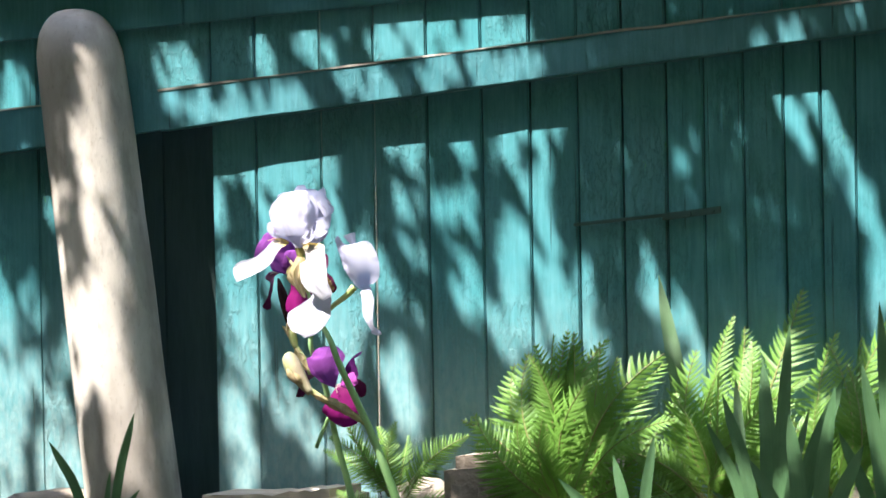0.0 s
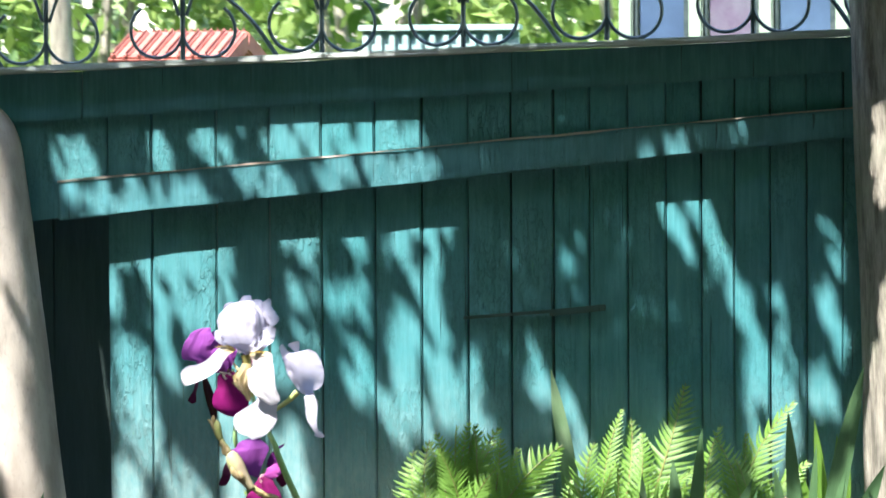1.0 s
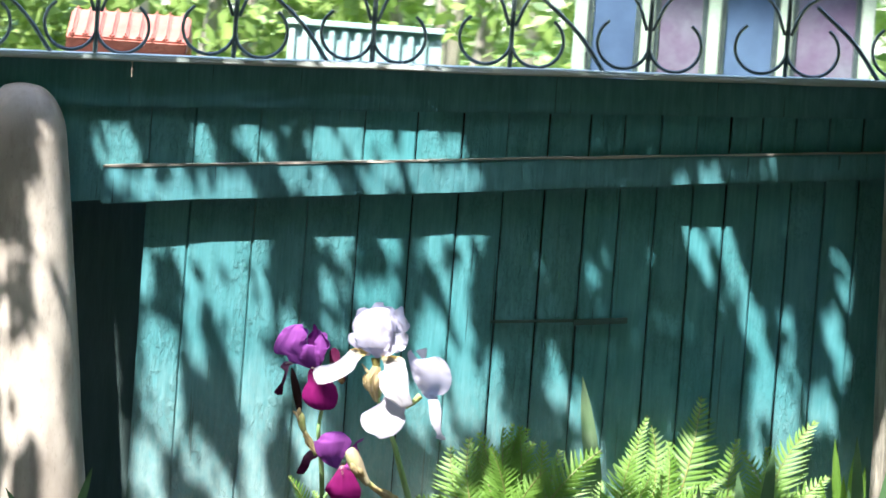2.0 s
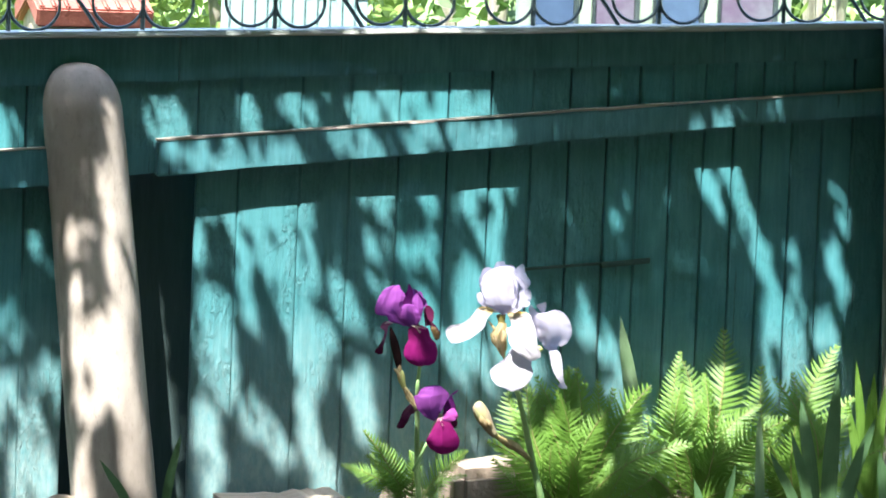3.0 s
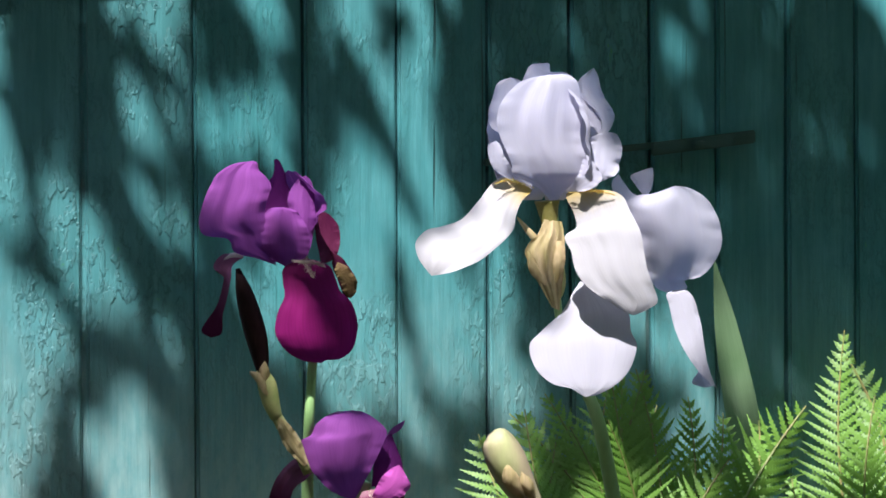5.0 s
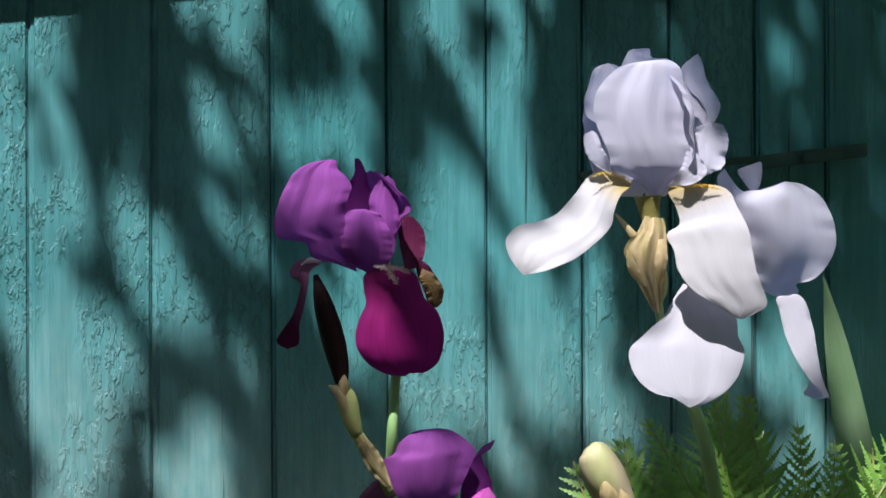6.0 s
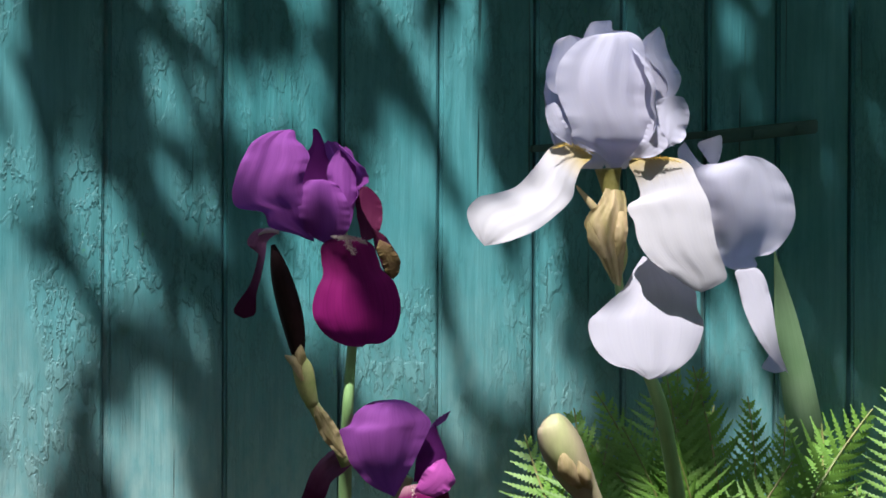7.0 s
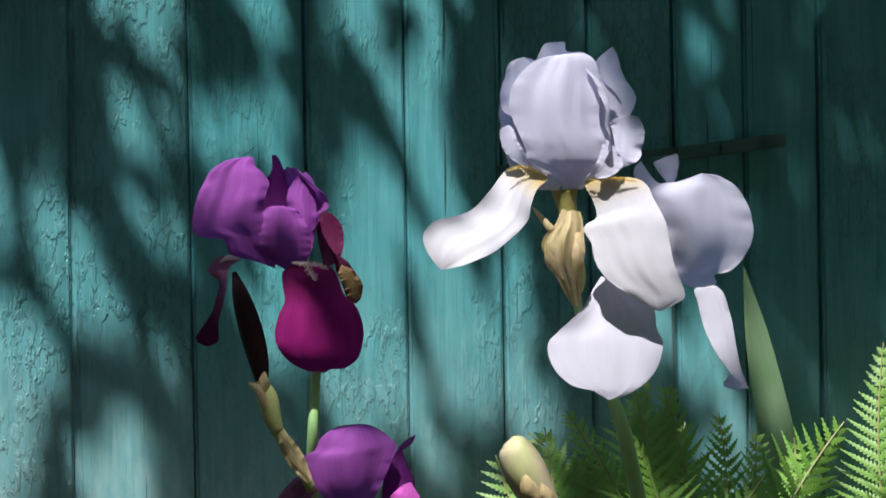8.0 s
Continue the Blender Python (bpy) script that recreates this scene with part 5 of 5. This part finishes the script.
FAN = [(0.13, -0.22, -0.311, 0, 10), (0.104, -0.22, -0.321, 4, -20), (0.17, -0.22, -0.339, 1, 25), (0.01, -0.22, -0.352, 5, -10), (0.051, -0.22, -0.337, 1, 15), (0.168, -0.22, -0.377, 4, 0), (0.033, -0.22, -0.371, 1, -25), (0.074, -0.22, -0.318, 0, -35), (0.079, -0.22, -0.354, 0, 20), (0.121, -0.22, -0.356, 4, -5), (0.196, -0.22, -0.345, 0, 0)]
fern((-0.17, -0.17, 0.03), [(-0.231, -0.15, -0.455, 3, 10), (-0.184, -0.15, -0.47, 3, -15), (-0.285, -0.17, -0.545, 1, 20), (-0.055, -0.17, -0.56, 1, -20), (-0.13, -0.2, -0.51, 3, 0)], 7, 1, 0.14)
fern((0.12, -0.20, 0.02), [(0.069, -0.2, -0.325, 0, 20), (0.111, -0.2, -0.312, 2, -40), (0.135, -0.2, -0.308, 2, 45), (0.18, -0.22, -0.335, 0, 20), (0.02, -0.2, -0.35, 1, 15), (0.06, -0.22, -0.36, 1, -10), (0.111, -0.26, -0.35, 0, 60), (-0.01, -0.24, -0.47, 1, 20), (0.21, -0.26, -0.44, 1, 0), (0.10, -0.27, -0.46, 0, 10)] + FAN + [(0.148, -0.14, -0.302, 4, 15), (0.163, -0.3, -0.395, 1, 10), (0.206, -0.2, -0.322, 5, -20), (0.286, -0.26, -0.354, 1, 30), (0.153, -0.34, -0.487, 5, 0), (0.291, -0.33, -0.419, 4, -15)], 14, 2, 0.2)
fern((0.36, -0.17, 0.02), [(0.458, -0.097, -0.232, 0, 5), (0.352, -0.12, -0.292, 3, 0), (0.288, -0.2, -0.405, 1, 10), (0.43, -0.22, -0.405, 5, -15), (0.36, -0.25, -0.38, 4, 5), (0.24, -0.24, -0.47, 1, 25), (0.47, -0.2, -0.36, 4, -20), (0.31, -0.27, -0.44, 5, 15), (0.40, -0.3, -0.47, 1, -5), (0.354, -0.12, -0.283, 2, 0), (0.336, -0.26, -0.354, 1, 15), (0.34, -0.3, -0.403, 5, -10), (0.482, -0.34, -0.401, 4, 10), (0.376, -0.36, -0.526, 1, 0), (0.416, -0.16, -0.324, 0, 30)], 15, 3, 0.22)
fern((0.58, -0.20, 0.02), [(0.625, -0.20, -0.254, 4, -10), (0.53, -0.24, -0.33, 5, 15), (0.66, -0.22, -0.35, 1, -10), (0.55, -0.3, -0.43, 1, 20), (0.70, -0.3, -0.45, 1, 0), (0.508, -0.15, -0.301, 4, 0), (0.56, -0.16, -0.316, 0, -15), (0.604, -0.22, -0.356, 1, 10), (0.571, -0.26, -0.371, 5, 20), (0.641, -0.26, -0.397, 4, 0)], 12, 4, 0.2)

# ---- sword leaves ----
def clump(base, leaves, label, material, group="iris leaf clumps"):
    ob = thing("iris_leaves", label, "leaves", pose(*base), group)
    for x, y, z, w, tw in leaves:
        tip = Vector((x, y, z + DATUM)) - Vector(base)
        b = Vector((0.18 * tip.x, 0.15 * tip.y, -0.02))
        mid = b.lerp(tip, 0.55) + Vector((-0.06 * tip.x, 0.0, 0.05 * tip.z))
        part("leaf", strap([(*b, w * 0.85), (*b.lerp(mid, 0.5), w), (*mid, w), (*mid.lerp(tip, 0.6), w * 0.7), (*tip, 0.0004)], 0.18, 20, tw), material, ob, smooth=True)
    return ob

GREENLABEL = "dark green sword-shaped iris leaves in a fan"
clump((0.538, -0.453, 0.0), [(0.506, -0.386, -0.344, 0.0136, 10), (0.561, -0.427, -0.291, 0.0145, -20), (0.465, -0.455, -0.393, 0.0102, 25), (0.432, -0.435, -0.433, 0.0093, 0), (0.641, -0.423, -0.370, 0.0127, 20), (0.602, -0.470, -0.413, 0.0119, -30)], GREENLABEL, BLADE)
clump((0.728, -0.462, 0.0), [(0.700, -0.439, -0.261, 0.0119, 15), (0.798, -0.431, -0.273, 0.0153, -10), (0.686, -0.486, -0.346, 0.0110, 30), (0.818, -0.428, -0.189, 0.0170, 0), (0.751, -0.480, -0.308, 0.0102, -25), (0.857, -0.471, -0.340, 0.0153, 20), (0.658, -0.511, -0.445, 0.0110, 10)], GREENLABEL, BLADE)
clump((0.926, -0.532, 0.0), [(0.892, -0.511, -0.277, 0.0153, 10), (0.969, -0.523, -0.225, 0.0170, -15), (0.841, -0.540, -0.373, 0.0127, 25), (1.003, -0.544, -0.342, 0.0153, 0), (0.779, -0.569, -0.436, 0.0127, -20), (0.918, -0.566, -0.416, 0.0136, 30)], GREENLABEL, BLADE)
clump((0.631, -0.581, 0.0), [(0.598, -0.560, -0.415, 0.0127, 10), (0.673, -0.576, -0.373, 0.0136, -15), (0.547, -0.586, -0.479, 0.0110, 25), (0.716, -0.585, -0.458, 0.0127, 0), (0.496, -0.611, -0.521, 0.0102, -30)], GREENLABEL, BLADE)
clump((0.329, -0.460, 0.0), [(0.289, -0.439, -0.485, 0.0093, 15), (0.201, -0.440, -0.519, 0.0102, -10), (0.360, -0.459, -0.455, 0.0085, 30)], GREENLABEL, BLADE)
clump((-0.662, -0.224, 0.0), [(-0.615, -0.200, -0.438, 0.0085, 15), (-0.641, -0.238, -0.529, 0.0068, -10), (-0.764, -0.211, -0.484, 0.0085, 30), (-0.592, -0.233, -0.559, 0.0059, 0)], GREENLABEL, BLADE)
clump((0.735, -0.16, 0.0), [(0.698, -0.15, -0.300, 0.010, 10), (0.735, -0.15, -0.322, 0.011, -10), (0.755, -0.16, -0.345, 0.011, 25), (0.675, -0.17, -0.37, 0.009, 0), (0.715, -0.18, -0.36, 0.010, -25)], "light green young leaves beside the tree trunk", FERN)
clump((0.315, -0.10, 0.0), [(0.244, -0.09, -0.226, 0.0155, 5)], "single broad grey-green leaf standing before the boards", BLADE_GREY)
clump((0.46, -0.33, 0.0), [(0.445, -0.33, -0.375, 0.009, 20)], "single pale grey-green leaf among the ferns", BLADE_GREY)

# ---- edging: timber sleeper, stones ----
sleeper = thing("sleeper", "grey weathered timber edging beam with a steel corner plate", "beam")
part("beam", slab(-0.53, -0.28, -0.17, -0.012, (-0.03, -0.03), (DATUM - 0.575, DATUM - 0.563), 0.014, random.Random(2), 0.004, 8), TIMBER, sleeper, smooth=False)
part("corner_plate", slab(-0.5315, -0.49, -0.1745, -0.1715, (0.0, 0.0), (DATUM - 0.591, DATUM - 0.59), 0.001), STEEL, sleeper, "dull steel plate")
for x, z in ((-0.521, DATUM - 0.599), (-0.502, DATUM - 0.606)):
    bm = bmesh.new()
    bmesh.ops.create_uvsphere(bm, u_segments=10, v_segments=6, radius=0.003)
    part("nail", bm, STEEL, sleeper, m=pose(x, -0.175, z))
lone("stone", slab(-0.09, 0.085, -0.19, -0.035, (-0.02, -0.02), (0.114, 0.126), 0.02, random.Random(7), 0.0035, 4), STONE, "flat tan stone block lying at the foot of the fence", "stone", group="edging stones")
for (x, y, z, rx, ry, rz, sd) in ((0.14, -0.08, 0.06, 0.07, 0.05, 0.075, 2.3), (-0.16, -0.08, 0.03, 0.06, 0.05, 0.05, 3.1), (0.635, -0.12, 0.10, 0.045, 0.035, 0.11, 4.4), (0.60, -0.20, 0.05, 0.04, 0.035, 0.06, 5.0), (-0.82, -0.10, 0.02, 0.13, 0.06, 0.035, 6.2), (0.42, -0.09, 0.05, 0.08, 0.04, 0.07, 7.7)):
    lone("stone", boulder(rx, ry, rz, sd), STONE, "tan field stone lying at the foot of the fence", "stone", group="edging stones", smooth=True, m=pose(x, y, z * 0.75, 0, 0, sd * 40))

# ---- behind the fence ----
def leaf_cloud(n, centre, size, leaf, seed):
    r = np.random.RandomState(seed)
    v, f = [], []
    for i in range(n):
        d = r.normal(size=3)
        d /= np.linalg.norm(d)
        k = 1 + 0.35 * noise.noise(Vector(d * 2.1) + Vector((seed, 0, 0)))
        p = np.array(centre) + d * np.array(size) * k * r.uniform(0.55, 1.0) ** 0.5
        a = r.normal(size=3); a /= np.linalg.norm(a)
        b = np.cross(a, r.normal(size=3)); b /= np.linalg.norm(b)
        s = leaf * r.uniform(0.6, 1.3)
        q = len(v)
        for x, y in ((-1.2, 0), (0, 0.55), (1.3, 0), (0, -0.55)):
            v.append(tuple(p + s * (a * x + b * y)))
        f.append((q, q + 1, q + 2, q + 3))
    me = bpy.data.meshes.new("foliage")
    me.from_pydata(v, [], f)
    me.uv_layers.new(name="UVMap")
    me.update()
    return me

def shrub(x, y, h, w, material, seed, leaf=0.05, n=2600, label="sunlit leafy shrub beyond the fence"):
    ob = thing("shrub", label, "shrub", pose(x, y, 0.06), "shrubs beyond the fence")
    for k in range(4):
        a = k * 1.7 + seed
        part("stem", tube([(0.03 * math.cos(a), 0.03 * math.sin(a), -0.03, 0.03), (0.15 * w * math.cos(a), 0.15 * w * math.sin(a), h * 0.4, 0.02), (0.4 * w * math.cos(a), 0.3 * w * math.sin(a), h * 0.8, 0.008)], 10, 6), BARK, ob)
    me = leaf_cloud(n, (0, 0, h * 0.62), (w, w * 0.7, h * 0.5), leaf, seed)
    me.materials.append(material)
    tagged(part("crown", me, None, ob), kind="stuff")

for i, (x, y, h, w, mt, n) in enumerate(((-3.4, 4.6, 2.6, 0.9, HEDGE_DARK, 2600), (-2.35, 5.2, 2.8, 0.9, HEDGE, 2600), (-1.35, 6.0, 3.0, 1.0, HEDGE_DARK, 3000), (-0.45, 5.0, 2.4, 0.7, HEDGE, 2600), (0.3, 6.5, 3.2, 1.1, HEDGE, 3000), (1.5, 7.5, 3.4, 1.3, HEDGE, 3000), (2.9, 7.0, 3.2, 1.2, HEDGE_DARK, 2600), (4.4, 7.5, 3.2, 1.3, HEDGE, 2600), (-4.6, 6.0, 3.2, 1.3, HEDGE, 2400), (-6.2, 8.0, 4.0, 1.8, HEDGE_DARK, 2400), (6.3, 8.5, 4.0, 1.8, HEDGE, 2400))):
    shrub(x, y, h, w, mt, i + 1, 0.045, int(1.5 * n))

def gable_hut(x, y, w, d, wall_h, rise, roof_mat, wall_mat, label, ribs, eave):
    ob = thing("roof_miniature", label, "hut", pose(x, y, 0.06))
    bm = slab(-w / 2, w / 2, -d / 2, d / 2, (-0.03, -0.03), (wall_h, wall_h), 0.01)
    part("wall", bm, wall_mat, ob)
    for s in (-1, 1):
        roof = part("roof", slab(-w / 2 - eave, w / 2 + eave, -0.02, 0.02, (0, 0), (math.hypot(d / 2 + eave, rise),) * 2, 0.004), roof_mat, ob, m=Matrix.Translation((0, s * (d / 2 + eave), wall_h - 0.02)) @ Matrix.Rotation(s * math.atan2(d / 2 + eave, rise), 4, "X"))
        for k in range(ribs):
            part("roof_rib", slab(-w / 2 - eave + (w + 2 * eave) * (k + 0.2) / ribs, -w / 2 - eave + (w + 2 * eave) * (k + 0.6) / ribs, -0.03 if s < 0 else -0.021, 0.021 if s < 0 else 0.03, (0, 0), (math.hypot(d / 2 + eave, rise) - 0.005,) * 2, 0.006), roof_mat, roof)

# far roof, shrunk and set close behind the fence to fit the camera's view
gable_hut(-0.65, 0.78, 0.205, 0.26, 0.86, 0.05, ROOFTILE, TIMBER, "scaled-down stand-in for a distant red ribbed roof on timber walls", 9, 0.015)

# shed front, sized and placed to fit the camera's view over the cap
screen = thing("shed_miniature", "scaled-down stand-in for a pale turquoise corrugated shed", "screen")
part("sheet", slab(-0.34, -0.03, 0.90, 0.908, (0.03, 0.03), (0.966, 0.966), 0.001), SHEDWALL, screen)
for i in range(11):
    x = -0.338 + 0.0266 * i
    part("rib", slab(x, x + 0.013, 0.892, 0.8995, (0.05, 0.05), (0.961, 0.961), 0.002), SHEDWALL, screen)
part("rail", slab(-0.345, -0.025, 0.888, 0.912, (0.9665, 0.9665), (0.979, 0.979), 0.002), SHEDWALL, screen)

# vehicle windows, built small and near to fit the camera's view
window_row = thing("greenhouse", "scaled-down stand-in for a parked vehicle's pale green pillars and bluish windows", "greenhouse")
# the blue the windows reflect is put into the pane colour
GLASS = plain("blue_reflection_pane", (0.06, 0.10, 0.18), (0.09, 0.15, 0.24), 4, 0.08, 0.05, 0.001)
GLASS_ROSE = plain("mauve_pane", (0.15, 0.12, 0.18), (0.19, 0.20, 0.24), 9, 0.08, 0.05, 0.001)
PILLARS = plain("pale_green_pillar", (0.30, 0.42, 0.31), (0.38, 0.47, 0.38), 20, 0.6)
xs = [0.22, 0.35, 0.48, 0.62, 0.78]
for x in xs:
    part("post", slab(x, x + 0.026, 0.62, 0.65, (0.03, 0.03), (1.38, 1.38), 0.003), PILLARS, window_row)
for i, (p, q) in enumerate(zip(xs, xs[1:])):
    pane = part("pane", slab(p + 0.036, q - 0.011, 0.634, 0.638, (0.09, 0.09), (1.30, 1.30), 0.0), GLASS if i % 2 == 0 else GLASS_ROSE, window_row)
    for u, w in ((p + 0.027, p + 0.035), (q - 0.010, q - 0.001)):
        part("window_trim", slab(u, w, 0.628, 0.645, (0.05, 0.05), (1.34, 1.34), 0.001), IRON, pane)
part("plate", slab(0.21, 0.82, 0.615, 0.655, (1.381, 1.381), (1.42, 1.42), 0.004), PILLARS, window_row)

for i, (x, y, h, w, mt, n) in enumerate(((-1.75, 2.2, 1.6, 0.5, HEDGE_DARK, 3200), (-0.62, 2.0, 1.5, 0.42, HEDGE, 3200), (0.0, 2.2, 1.6, 0.45, HEDGE, 3200), (-1.2, 1.8, 1.4, 0.35, HEDGE, 2600), (0.9, 3.5, 1.9, 0.6, HEDGE_DARK, 2000), (-2.7, 3.3, 2.1, 0.65, HEDGE_DARK, 2000), (1.9, 3.6, 2.0, 0.6, HEDGE, 2000))):
    shrub(x, y, h, w, mt, i + 31, 0.022, n)
lone("young_tree_trunk", tube([(-1.12, 1.35, 0.0, 0.03), (-1.10, 1.35, 0.8, 0.026), (-1.13, 1.36, 1.5, 0.022), (-1.12, 1.4, 2.2, 0.018)], 14, 10), BARK, "dark leaning trunk of a young tree behind the fence", "tree trunk", smooth=True)

# ---- unseen hedge added round the camera to block low skylight ----
def hedge_wall(length, height, depth, seed):
    bm = bmesh.new()
    nx, nz = 40, 20
    def at(i, j, side):
        x, z = length * (i / nx - 0.5), height * j / nz
        return (x, side * depth / 2 + 0.35 * noise.noise(Vector((x * 0.9, z * 0.9, seed + side))) + 0.12 * noise.noise(Vector((x * 4, z * 4, seed))), z - 0.05)
    g = {s: [[bm.verts.new(at(i, j, s)) for i in range(nx + 1)] for j in range(nz + 1)] for s in (-1, 1)}
    for s in (-1, 1):
        for j in range(nz):
            for i in range(nx):
                bm.faces.new((g[s][j][i], g[s][j][i + 1], g[s][j + 1][i + 1], g[s][j + 1][i]))
    for j in range(nz):
        for i in (0, nx):
            bm.faces.new((g[-1][j][i], g[1][j][i], g[1][j + 1][i], g[-1][j + 1][i]))
    for i in range(nx):
        bm.faces.new((g[-1][nz][i], g[1][nz][i], g[1][nz][i + 1], g[-1][nz][i + 1]))
    bmesh.ops.recalc_face_normals(bm, faces=bm.faces)
    return bm

for x, y, rz, ln, h in ((0, -10.2, 0, 15, 11.0), (-6.5, -4.5, 90, 13, 9.0), (6.5, -4.5, 90, 13, 9.0)):
    lone("hedge", hedge_wall(ln, h, 1.0, x), HEDGE_DARK, "unseen tall dark green hedge added to block low skylight", "hedge", "structure", m=pose(x, y, 0, 0, 0, rz))
